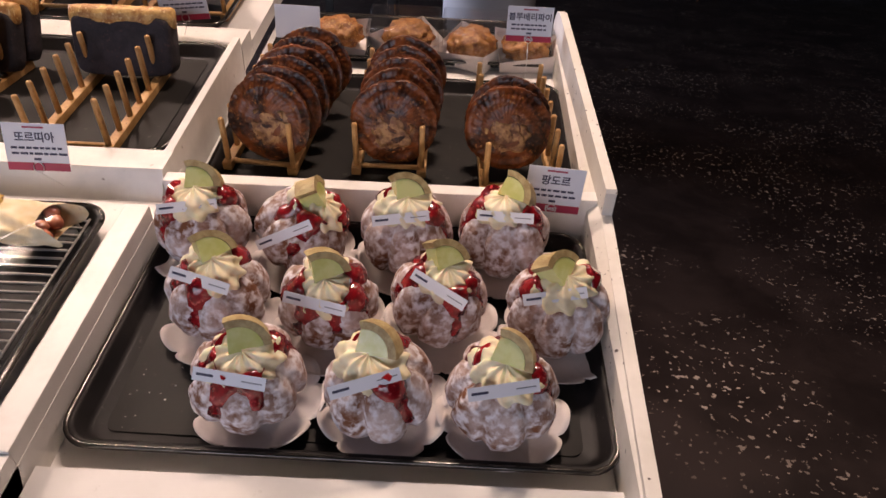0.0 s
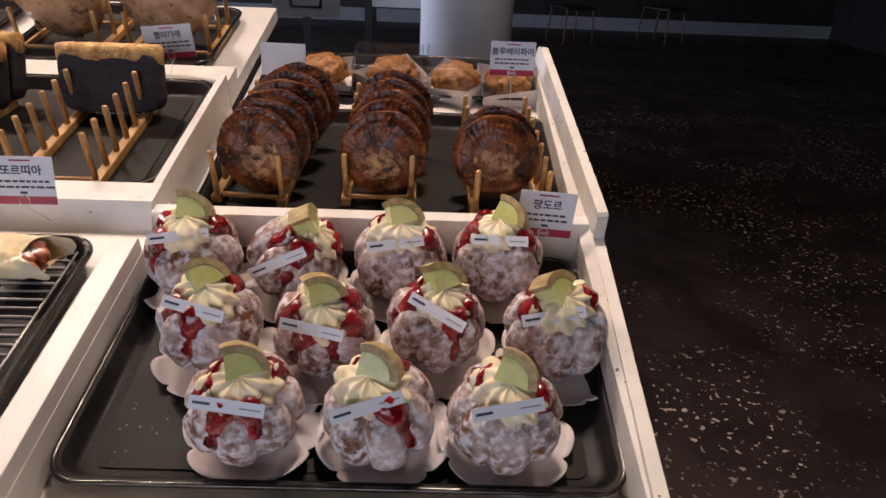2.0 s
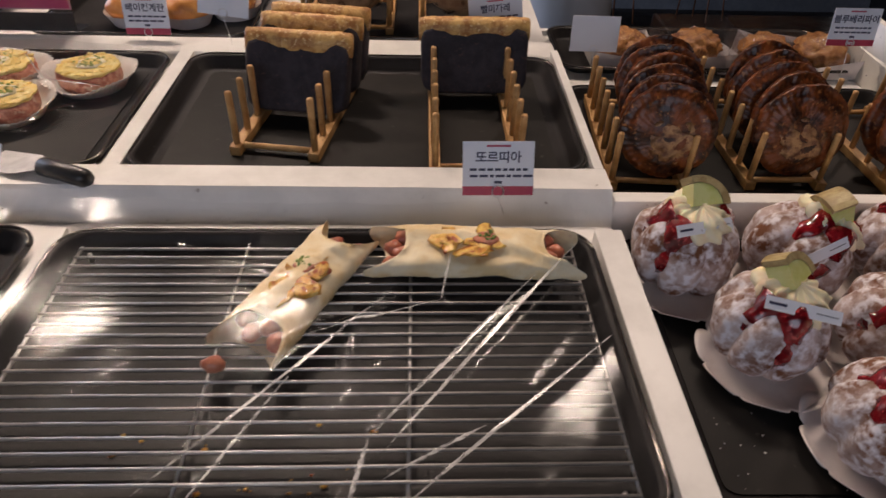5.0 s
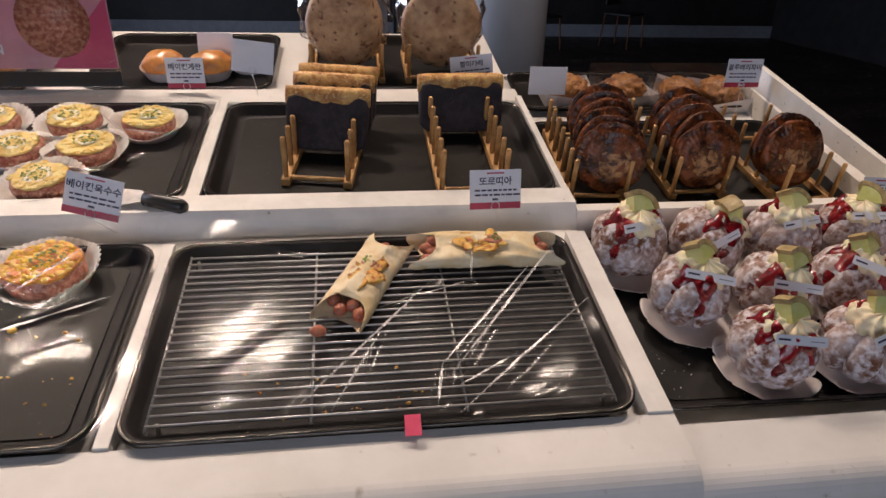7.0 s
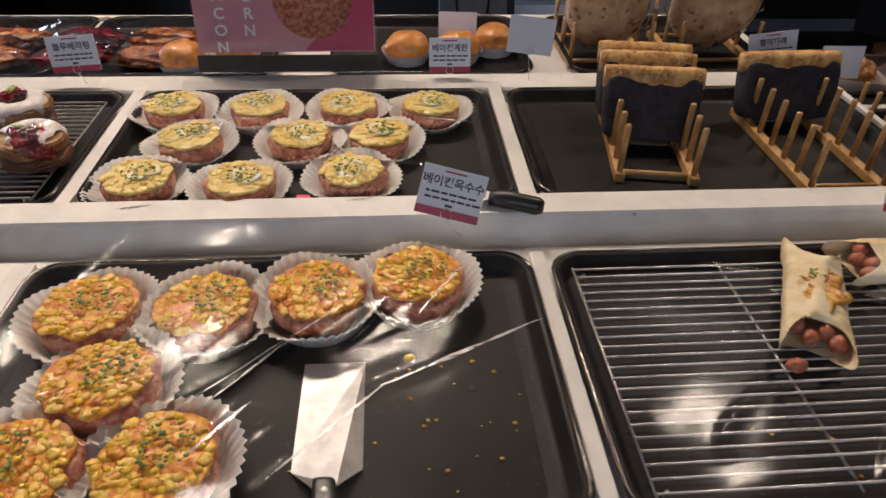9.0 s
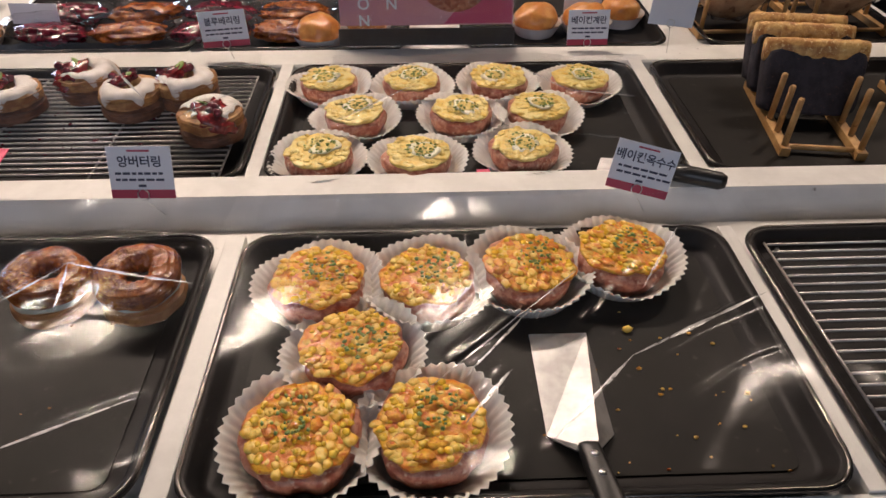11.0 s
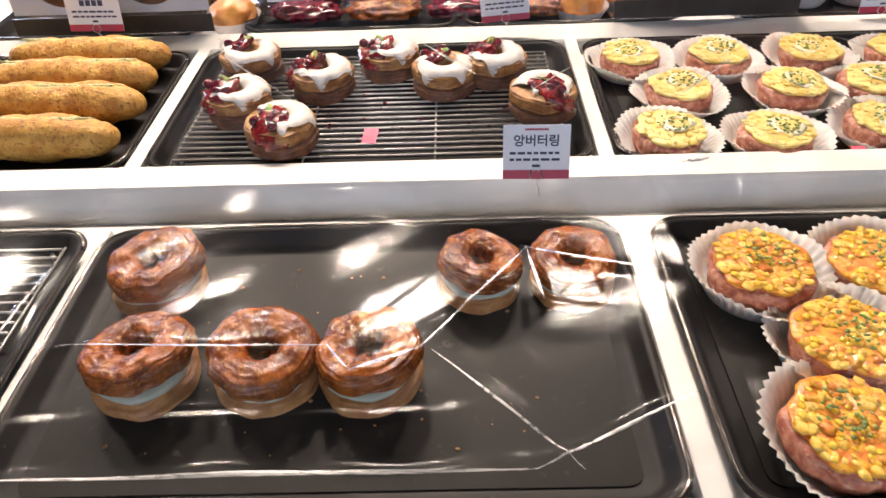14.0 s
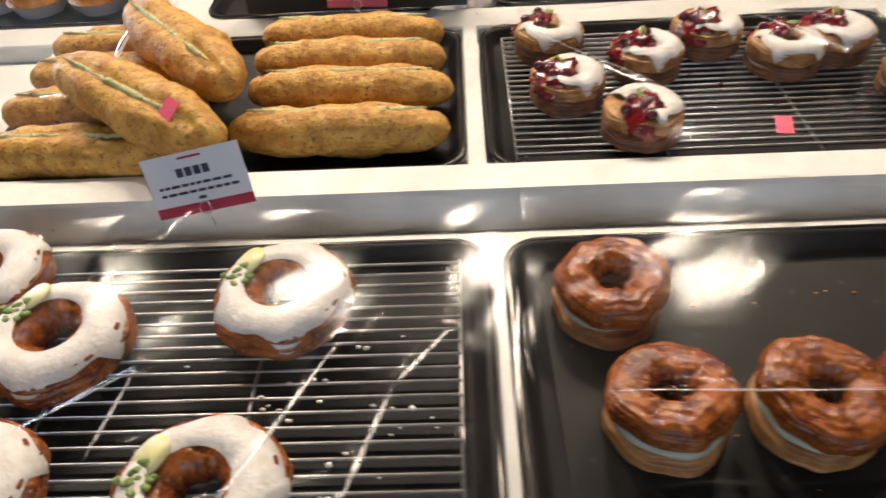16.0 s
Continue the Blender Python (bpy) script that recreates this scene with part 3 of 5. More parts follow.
# x, y, turn of the paper tag, tilt of the bun towards the customer and sideways
BUNS = ((0.198, -0.218, 5, 14, 4), (0.319, -0.221, -18, 10, -4), (0.433, -0.224, -12, 8, 0), (0.140, -0.112, 14, 8, 4), (0.256, -0.116, 12, 22, 0), (0.371, -0.106, 32, 10, 4),
        (0.496, -0.112, -4, 6, -10), (0.094, -0.003, -17, 6, 4), (0.210, -0.008, -20, 28, -8), (0.330, -0.003, -12, 8, 0), (0.444, 0.002, 2, 4, 0))
FLOOR1 = FRONT[1][2] - 0.0170
def bun_pose(x, y, turn, tilt, lean):
    return T(x, y, FLOOR1 + 0.0015) @ pose(0, 0, 0.044) @ pose(0, 0, 0, tilt, lean, turn) @ pose(0, 0, -0.044) @ Matrix.Scale(1.04, 4)


kinds = []
for k, (x, y, turn, tilt, lean) in enumerate(BUNS):
    if k < 6:
        kinds.append(make_bun(bun_pose(x, y, turn, tilt, lean), k + 1))
    else:
        copy_thing(kinds[(k * 2 + 1) % 6], bun_pose(x, y, 40 * ((k * 3) % 5) - 60, tilt, lean))
    ln = new("paper_liner", LINER)
    ln.matrix_basis = T(x + 0.004, y + (0.003 if y < -0.2 else -0.010), FLOOR1, rz=k * 23)
    tagged(ln, "white scalloped paper liner under a bun", "paper liner", "paper liners")
    make_tag(bun_pose(x, y, 0, tilt, lean) @ pose(-0.004, -0.024, 0.0925, 38, 0, -turn))


# ---- wooden racks ----
def make_rack(m, width, length, n, label="small wooden plate rack with upright pegs"):
    """Two rails along y with a row of pegs each, joined by round bars; its origin is the front middle, on the tray."""
    r = thing("wooden_rack", m, label, "rack", "wooden racks")
    peg = mesh("peg", tube([(0, 0, 0.010), (0, 0, 0.076), (0, 0, 0.078)], lambda s: 0.0040 if s < 0.8 else 0.0032, 10), WOOD)
    for s in (-1, 1):
        part("rail", box(s * width / 2 - 0.0065, s * width / 2 + 0.0065, 0, length, 0, 0.012, 0.0012), WOOD, r, smooth=False)
        for k in range(n):
            y = 0.010 + (length - 0.02) * k / (n - 1)
            part("peg", peg, WOOD, r, m=pose(s * width / 2, y, 0))
    for y in (0.014, length - 0.014):
        part("bar", tube([(-width / 2, y, 0.008), (width / 2, y, 0.008)], 0.0038, 8), WOOD, r)
    return r


UF = UPPER[2][2] - 0.0171
make_rack(T(-0.350, 0.154, UF, rz=-8.5), 0.095, 0.20, 6)
make_rack(T(-0.112, 0.115, UF, rz=0), 0.097, 0.24, 7)
PF = UPPER[1][2] - 0.0171
make_rack(T(0.1125, 0.168, PF, rz=-4), 0.092, 0.25, 7)
make_rack(T(0.293, 0.174, PF, rz=0), 0.092, 0.25, 7)
make_rack(T(0.477, 0.143, PF, rz=2), 0.097, 0.25, 7)


def pie_mesh(seed):
    """A flat round caramelised pastry with a pleated rim and a swirl; its face looks along -y."""
    def face(r, a, s):
        ridge = 0.0005 * math.sin(38 * a + 260 * r) * min(1, r / 0.03)
        z = 0.012 * (1 - (r / 0.063) ** 4) + ridge + 0.0016 * math.sin(r * 420 + a) + 0.004 * noise.noise(Vector((r * math.cos(a) * 45, r * math.sin(a) * 45, seed * 3 + s)))
        return s * max(z, 0.001)
    bm = bmesh.new()
    rings = []
    rad = [0.001, 0.008, 0.015, 0.021, 0.027, 0.033, 0.038, 0.043, 0.048, 0.052, 0.056, 0.059, 0.060]
    for s, rr in ((-1, rad), (1, rad[::-1])):
        for r in rr:
            ring = []
            for k in range(190):
                a = 2 * math.pi * k / 190
                w = 1 + 0.05 * noise.noise(Vector((math.cos(a) * 1.5 + seed, math.sin(a) * 1.5, 0))) + 0.009 * math.sin(38 * a) + 0.02 * noise.noise(Vector((a * 3, seed, 5)))
                ring.append((r * w * math.cos(a), face(r, a, s), r * w * math.sin(a) * 0.97))
            rings.append(ring)
    loops(rings, bm, True, True)
    return mesh("pastry", bm, PIE)


PIES = [pie_mesh(k) for k in range(3)]
HEART = mesh("heart", blob(0.029, 0.0042, 0.025, 3, 0.55, 2.5, 4), PIEC)


def make_pie(m, k):
    p = new("round_pastry", PIES[k % 3])
    p.matrix_basis = m
    tagged(p, "dark caramelised round pastry standing in a wooden rack", "pastry", "round pastries in the racks")
    part("heart", HEART, PIEC, p, "pale floury swirl", m=pose(0.002 * (k % 3), -0.0098, -0.010 + 0.006 * (k % 2)))


n = 0
for x, ys in ((0.130, (0.196, 0.226, 0.258, 0.290, 0.322, 0.354)), (0.300, (0.200, 0.234, 0.268, 0.302, 0.336)), (0.456, (0.200, 0.226))):
    for k, y in enumerate(ys):
        make_pie(T(x + 0.002 * k + (0.004 if x < 0.2 else 0) * k, y, PF + 0.012 + 0.060, -14 - (n % 3) * 2, 18 * (n % 4) - 20, -6 + (n * 5) % 9), n)
        n += 1


def slice_mesh(w, t, h, seed):
    """A slice of black loaf with a domed top and rounded corners; its face looks along -y."""
    out = []
    for k in range(64):
        a = 2 * math.pi * k / 64
        c, s = math.cos(a), math.sin(a)
        e = 0.32
        x = math.copysign(abs(c) ** e, c) * w / 2
        z = math.copysign(abs(s) ** e, s) * h / 2
        q = 1 + 0.022 * noise.noise(Vector((c * 3 + seed, s * 3, seed)))
        out.append((x * q * (0.97 + 0.03 * (z / h + 0.5)), z * q + h / 2))
    rings = []
    for y, q in ((-t / 2 + 0.004, 0.90), (-t / 2, 0.965), (-t / 2 + 0.003, 0.995), (t / 2 - 0.003, 1.0), (t / 2, 0.97)):
        rings.append([(x * q, y, (z - h / 2) * q + h / 2) for x, z in out])
    rings[0] = [(x * 0.99, -t / 2 - 0.0005, z) for x, _, z in rings[0]]
    return loops(rings, None, True, True)


def make_black_bread(m, seed, t=0.028, w=0.132, h=0.101):
    b = thing("black_bread_slice", m, "thick slice of black bread with a baked cheese crust on top", "bread", "black bread in the racks")
    part("crumb", slice_mesh(w, t, h - 0.012, seed), BLACKBREAD, b, m=pose(0, 0, 0.0))

    def crust(u, v):
        a = 2 * math.pi * v
        x = (u - 0.5) * (w + 0.003)
        ed = 1 - abs(2 * u - 1) ** 6 * 0.5
        low = h - 0.030 - 0.009 * noise.noise(Vector((u * 5, seed, 0))) - 0.003 * math.cos(u * 18)
        top = h + 0.002 * noise.noise(Vector((u * 12, v * 9, seed)))
        y = math.cos(a) * (t / 2 + 0.0022) * ed
        z = (low + top) / 2 + math.copysign(abs(math.sin(a)) ** 0.5, math.sin(a)) * (top - low) / 2 * (0.8 + 0.2 * ed)
        return Vector((x * 1.0, y + 0.0015 * noise.noise(Vector((u * 9, v * 3, seed))), z))
    cr = grid(40, 14, crust, False, True)
    bmesh.ops.holes_fill(cr, edges=cr.edges)
    part("crust", cr, CRUST, b, "golden cheese crust")
    return b


make_black_bread(T(-0.334, 0.252, UF + 0.012, -22, 0, -8), 1)
make_black_bread(T(-0.325, 0.308, UF + 0.012, -22, 0, -8), 2)
make_black_bread(T(-0.318, 0.344, UF + 0.012, -23, 0, -8), 3)
make_black_bread(T(-0.106, 0.315, UF + 0.012, -19, 0, 1), 4, 0.036, 0.144, 0.098)


# ---- tortilla wraps ----
def scatter(n, r, z, size, seed, flat=0.6, sub=1, wob=0.35):
    rnd = random.Random(seed)
    bm = bmesh.new()
    for k in range(n):
        a, q = rnd.uniform(0, 6.28), r * math.sqrt(rnd.random())
        s = size * rnd.uniform(0.6, 1.2)
        blob(s, s * rnd.uniform(0.7, 1), s * flat, k, wob, 2, sub, bm, (q * math.cos(a), q * math.sin(a), z + rnd.uniform(0, 0.002)))
    return bm


def make_wrap(m, length, seed):
    w = thing("tortilla_wrap", m, "rolled flour tortilla with cheese, herbs and sausage", "wrap", "tortilla wraps")
    R = 0.0275

    def fn(u, v):
        s, a = u - 0.5, 2 * math.pi * v
        e = abs(2 * s)
        side = 1 if s > 0 else -1
        c, q = math.cos(a), math.sin(a)
        flat = 0.47 - 0.06 * e ** 3
        wide = 1.04 + 0.05 * e ** 4 - 0.10 * s + 0.06 * noise.noise(Vector((u * 4, seed, c)))
        lap = 0.27 + 0.20 * s + 0.03 * math.sin(5 * u + seed)
        lip = 0.0035 * max(0, 1 - abs(v - lap) * 18) + 0.003 * (1 if 0.02 < v < lap else 0)
        y = R * wide * math.copysign(abs(c) ** 0.8, c)
        z = R * flat * math.copysign(abs(q) ** 0.7, q) + R * flat + lip
        z += 0.004 * noise.noise(Vector((u * 6, v * 5, seed))) + 0.0012 * noise.noise(Vector((u * 22, v * 14, seed)))
        # the ends are open: cut back on top, with folded corners that stand out at the sides
        x = s * length + side * e ** 6 * (-0.022 * max(0, q) ** 1.5 + 0.008 * abs(c) ** 3 + 0.006 * math.sin(2 * a + seed))
        return Vector((x, y, max(z, 0)))
    part("tortilla", grid(60, 48, fn, False, True), TORT, w)
    for s in (-1, 1):
        for k in range(4):
            part("sausage_chunk", blob(0.0095, 0.0085, 0.008, seed + k + s, 0.25, 2, 2), SAUSAGE, w, "sliced sausage filling", m=pose(s * (length / 2 - 0.012 - 0.009 * (k % 2)), -0.018 + 0.012 * k, 0.0115 + 0.003 * (k % 2)))
    rnd = random.Random(seed)
    for k in range(16):
        r, a = 0.019 * math.sqrt(rnd.random()), rnd.uniform(0, 6.28)
        part("cheese", blob(rnd.uniform(0.008, 0.015), rnd.uniform(0.006, 0.010), 0.0013, seed * 3 + k, 0.7, 3, 2), CHEESE, w, "browned melted cheese", m=pose(-0.006 + 1.5 * r * math.cos(a), r * 0.9 * math.sin(a), 0.0284 - 90 * (r * math.sin(a)) ** 4 / 0.02 ** 2 * 0.02, -r * math.sin(a) * -700, 0, k * 40))
    part("sausage_slice", blob(0.012, 0.011, 0.0022, seed + 2, 0.25, 2, 3), SAUSAGE, w, m=pose(0.010, 0.002, 0.0292, -3, 2, 0))
    tagged(part("herb", scatter(16, 0.007, 0, 0.0022, seed, 0.5), HERB, w, "chopped green herb", m=pose(0.011, 0.003, 0.0310)), kind="stuff")
    return w


make_wrap(T(-0.280, -0.097, GRIDW + 0.0012, rz=64), 0.150, 1)
make_wrap(T(-0.126, -0.050, GRIDW + 0.0012, rz=-2), 0.176, 2)
part("sausage_end", blob(0.010, 0.007, 0.007, 5, 0.2, 2, 2), SAUSAGE, thing("sausage_piece", T(-0.338, -0.180, GRIDW + 0.0075), "piece of sausage fallen out of a wrap onto the grid", "sausage"))


# ---- tarts ----
def cup_mesh(r0, r1, h):
    """A pleated paper cup."""
    pr = [(r0 * 0.05, 0.0), (r0, 0.0), (r0 + (r1 - r0) * 0.35, h * 0.5), (r1, h), (r1 * 0.992, h), (r0 + (r1 - r0) * 0.35 - 0.0006, h * 0.5), (r0 - 0.0008, 0.0008), (r0 * 0.05, 0.0008)]

    def fn(a, r, z):
        f = 1 + 0.028 * math.sin(44 * a) * min(1, z / h + 0.15)
        return r * f, z * (1 + 0.16 * math.sin(2 * a + 0.5) + 0.08 * math.sin(5 * a))
    return mesh("paper_cup", lathe(pr, 176, fn), CUP)


CUPS = (cup_mesh(0.047, 0.064, 0.026), cup_mesh(0.044, 0.063, 0.021))


def tart_body(r, h, seed, material, wav=0.16):
    def fn(a, rr, z):
        q = 1 + wav * noise.noise(Vector((math.cos(a) * 1.8 + seed, math.sin(a) * 1.8, seed))) + 0.02 * math.sin(14 * a + seed)
        return rr * q, z * (1 + 0.10 * noise.noise(Vector((math.cos(a) * 3, math.sin(a) * 3, rr * 60 + seed))))
    return mesh("crust", lathe([(0.001, 0), (r * 0.86, 0), (r * 0.97, h * 0.4), (r, h * 0.85), (r * 0.96, h), (r * 0.80, h * 1.03), (r * 0.5, h * 1.06), (0.001, h * 1.08)], 48, fn), material)


def make_tart(m, seed, egg):
    r, h = (0.042, 0.024) if egg else (0.046, 0.027)
    label = "bacon and egg tart with herbs in a pleated paper cup" if egg else "bacon and corn tart with melted cheese in a pleated paper cup"
    t = thing("egg_tart" if egg else "corn_tart", m, label, "tart", "egg tarts" if egg else "corn tarts")
    part("paper_cup", CUPS[1 if egg else 0], CUP, t, "translucent pleated baking paper")
    part("crust", tart_body(r, h, seed, BACON), BACON, t, "baked bacon rim", m=pose(0, 0, 0.001))
    part("topping", tart_body(r * 0.93, 0.007, seed + 7, EGGT if egg else CORN, 0.2), EGGT if egg else CORN, t, "golden topping", m=pose(0, 0, h - 0.001))
    tagged(part("melted_cheese", scatter(80, r * 0.90, 0, 0.0052, seed + 50, 0.30, 2, 0.5), EGGT if egg else PALECHEESE, t, "pale melted cheese", m=pose(0, 0, h + 0.0050)), kind="stuff")
    if egg:
        a = seed * 2.1
        at = (0.008 * math.cos(a), 0.008 * math.sin(a) + 0.003)
        e = part("egg_slice", lathe([(0, 0), (0.017, 0), (0.0185, 0.001), (0.015, 0.0022), (0.001, 0.0024)], 28, lambda q, rr, z: (rr * (1 + 0.16 * math.sin(2 * q + seed) + 0.08 * math.sin(5 * q)), z)), EGGW, t, "white ring of boiled egg", m=pose(*at, h + 0.0068, 4, -3))
        part("yolk", lathe([(0, 0), (0.013, 0), (0.0115, 0.0008), (0.001, 0.0012)], 20), YOLK, e, m=pose(0, 0, 0.0020))
        tagged(part("herbs", scatter(42, 0.020, 0, 0.0021, seed, 0.4), HERB, t, "chopped green herb", m=pose(at[0] * 0.5, at[1] * 0.5, h + 0.0100)), kind="stuff")
    else:
        tagged(part("kernels", scatter(64, r * 0.86, 0, 0.0033, seed, 0.55, 2), KERNEL, t, "yellow corn kernels", m=pose(0, 0, h + 0.0056)), kind="stuff")
        tagged(part("carrot_bits", scatter(20, r * 0.80, 0, 0.0066, seed + 31, 0.20, 2, 0.9), CORN, t, "orange browned bits", m=pose(0, 0, h + 0.0058)), kind="stuff")
        tagged(part("herbs", scatter(38, 0.022, 0, 0.0022, seed + 9, 0.4), HERB, t, "chopped green herb", m=pose(0.010 * math.sin(seed), 0.010 * math.cos(seed), h + 0.0105)), kind="stuff")
    return t


CORNS = ((-0.972, -0.086), (-0.866, -0.086), (-0.764, -0.071), (-0.667, -0.052), (-0.932, -0.174), (-0.966, -0.259), (-0.867, -0.256))
EGGS = ((-1.003, 0.352), (-0.880, 0.347), (-0.752, 0.352), (-0.633, 0.345), (-0.958, 0.253), (-0.812, 0.253), (-0.707, 0.255), (-0.997, 0.149), (-0.874, 0.141), (-0.741, 0.157))
F3, U3 = FRONT[3][2] - 0.0170, UPPER[3][2] - 0.0170
for pos, egg, z in ((CORNS, False, F3), (EGGS, True, U3)):
    first = [make_tart(T(*pos[k], z, rz=k * 50), k + (20 if egg else 1), egg) for k in range(4)]
    for k, (x, y) in enumerate(pos[4:]):
        copy_thing(first[(k * 3 + 1) % 4], T(x, y, z, rz=k * 77 + 30))


# ---- spatulas ----
def make_spatula(m):
    s = thing("cake_spatula", m, "steel cake server with a black riveted handle lying on the tray", "spatula")
    outline = ((-0.027, 0.112), (0.027, 0.112), (0.0275, 0.0), (0.009, -0.022), (-0.009, -0.022), (-0.0275, 0.0))
    rings = [[(x, y, z + max(0.0, -y) * 0.55) for x, y in outline] for z in (0.0, 0.0014)]
    part("blade", loops(rings, None, True, True), BLADE, s, "scratched steel blade", smooth=False)

    def flat_bar(u, v):
        a = 2 * math.pi * v
        half = 0.0085 + 0.0035 * u + 0.0025 * max(0.0, u - 0.75) * 4
        close = math.sqrt(max(0.0, 1 - max(0.0, (u - 0.93) / 0.07) ** 2)) * min(1.0, u * 25 + 0.5)
        c, q = math.cos(a), math.sin(a)
        return Vector((0.011 * u + close * half * math.copysign(abs(c) ** 0.6, c), -0.016 - 0.094 * u, 0.014 + 0.007 * u ** 0.6 + close * 0.0072 * math.copysign(abs(q) ** 0.7, q)))
    bar = grid(30, 20, flat_bar, False, True)
    bmesh.ops.holes_fill(bar, edges=bar.edges)
    part("handle", bar, BLACK, s, "black plastic handle")
    rivet = mesh("rivet", lathe([(0, 0), (0.0032, 0), (0.0028, 0.0008), (0.0, 0.001)], 14), STEEL)
    for u in (0.16, 0.34):
        part("rivet", rivet, STEEL, s, m=pose(0.011 * u, -0.016 - 0.094 * u, 0.0208 + 0.007 * u ** 0.6))
    return s


make_spatula(T(-0.745, -0.252, F3, rz=0))
# Another spatula: broad blade in the egg tart tray, handle over the step.
kn = thing("serving_knife", T(-0.577, 0.082, 0.0085, rz=67), "second black handled spatula lying across the step", "knife")
part("handle", tube([(0, 0, 0.008), (0.0, -0.02, 0.0085), (0, -0.055, 0.008), (0, -0.062, 0.008)], lambda q: 0.0105 if q < 0.95 else 0.007, 12), BLACK, kn, "black plastic handle")
part("blade", loops([[(x, y, z) for x, y in ((-0.007, -0.002), (0.007, -0.002), (0.020, 0.022), (0.022, 0.085), (-0.022, 0.085), (-0.020, 0.022))] for z in (0.0, 0.0012)], None, True, True), BLADE, kn, "flat steel blade", smooth=False, m=pose(0, 0, 0.0075, -9))


# ---- double glazed pastry rings ----
def layered_ring(R, r, zc, squash, seed, layers=5, flat=0.62, wob=0.0022, lift=0.0):
    """A ring of laminated dough: a boxy section whose outside is combed into thin layers."""
    def fn(u, v):
        a, b = 2 * math.pi * u, 2 * math.pi * v
        c, q = math.cos(b), math.sin(b)
        x = math.copysign(abs(c) ** flat, c)
        z = math.copysign(abs(q) ** flat, q)
        comb = 0.0015 * math.sin(layers * math.pi * z + 1.5 * math.sin(2 * a + seed)) * max(0, c) ** 0.5
        rr = R + r * x + comb + wob * noise.noise(Vector((math.cos(a) * 2.2, math.sin(a) * 2.2, seed))) * 1.5
        zz = zc + r * squash * z + wob * noise.noise(Vector((math.cos(a) * 2.6 + seed, math.sin(a) * 2.6, b))) + lift * math.sin(a + seed)
        zz += 0.00035 * math.sin(x * 15 + 1.6 * math.sin(2 * a + seed) + a) * max(0, q)
        zz += 0.0013 * noise.noise(Vector((rr * math.cos(a) * 190, rr * math.sin(a) * 160, seed))) * max(0, q)
        return Vector((rr * math.cos(a), rr * math.sin(a), zz))
    return grid(72, 76, fn, True, True)


def make_cronut(m, seed):
    c = thing("glazed_pastry_ring", m, "glazed round croissant doughnut cut and filled with pale cream", "doughnut", "glazed pastry rings")
    part("lower_half", layered_ring(0.0268, 0.0155, 0.0112, 0.70, seed, 5), DOUGH, c)
    part("filling", ring_shape(0.0262, 0.0140, 0.0232, 0.36, 0.0015, seed + 3), MINT, c, "pale green cream")
    tilt = pose(0.002 * math.sin(seed), 0, 0.0385, 6 * math.sin(seed * 2), 7 * math.cos(seed * 3), 0)
    part("upper_half", layered_ring(0.0274, 0.0156, -0.001, 0.82, seed + 5, 8, 0.80, 0.0030), GLAZE, c, "shiny caramel glaze", m=tilt)
    return c


F4 = FRONT[4][2] - 0.0170
cron = ((-1.534, -0.079), (-1.512, -0.186), (-1.409, -0.187), (-1.324, -0.187), (-1.229, -0.082), (-1.143, -0.082))
for k, (x, y) in enumerate(cron):
    make_cronut(T(x, y, F4 + 0.0004, rz=k * 60) @ Matrix.Scale(0.9 if k > 3 else 1.0, 4), k + 1.3)


def icing_cap(R, r, zc, seed, cover=0.8, inner=0.35):
    """Icing over the top of a ring, with drips running down its side."""
    def fn(u, v):
        a = 2 * math.pi * u
        drip = 0.55 * max(0, math.sin(5 * a + seed)) ** 3 + 0.3 * noise.noise(Vector((math.cos(a) * 2, math.sin(a) * 2, seed)))
        gap = cover * (0.5 + 0.5 * math.cos(a - 2.6)) ** 1.5
        b0, b1 = 0.55 - drip * 1.6 + gap * 1.2, math.pi - inner - gap * 0.9
        b = b0 + (b1 - b0) * v
        q = r + 0.0016 * math.sin(math.pi * min(1, v * 1.0)) ** 0.5 + 0.0004
        return Vector(((R + q * math.cos(b)) * math.cos(a), (R + q * math.cos(b)) * math.sin(a), zc + 0.9 * q * math.sin(b)))
    return grid(60, 10, fn, True, False)


def make_berry_ring(m, seed):
    c = thing("berry_pastry_ring", m, "croissant doughnut with white icing, dark berries and a mint leaf", "doughnut", "iced pastry rings")
    part("lower_half", layered_ring(0.0250, 0.0160, 0.0120, 0.70, seed, 4), BROWN, c)
    part("upper_half", layered_ring(0.0250, 0.0158, 0.0300, 0.62, seed + 4, 6), LAYER, c, "golden baked layers")
    part("icing", icing_cap(0.0250, 0.0162, 0.0296, seed, 1.25), ICING, c, "white dripping icing")
    part("jam", blob(0.026, 0.022, 0.008, seed, 0.6, 2.5, 3), JAM, c, "red berry jam", m=pose(-0.022, -0.008, 0.0385, 16, -24))
    rnd = random.Random(seed)
    for k in range(7):
        part("berry", blob(0.0068, 0.0064, 0.006, seed + k, 0.2, 2, 2), BERRY, c, "dark red berry", m=pose(-0.016 + rnd.uniform(-0.015, 0.015), 0.004 + rnd.uniform(-0.018, 0.014), 0.0455 + 0.002 * (k % 2)))
    part("leaf", blob(0.009, 0.0045, 0.001, seed, 0.2, 2, 2), HERB, c, "small mint leaf", m=pose(-0.008, 0.004, 0.0530, 20, -20, seed * 40))
    return c


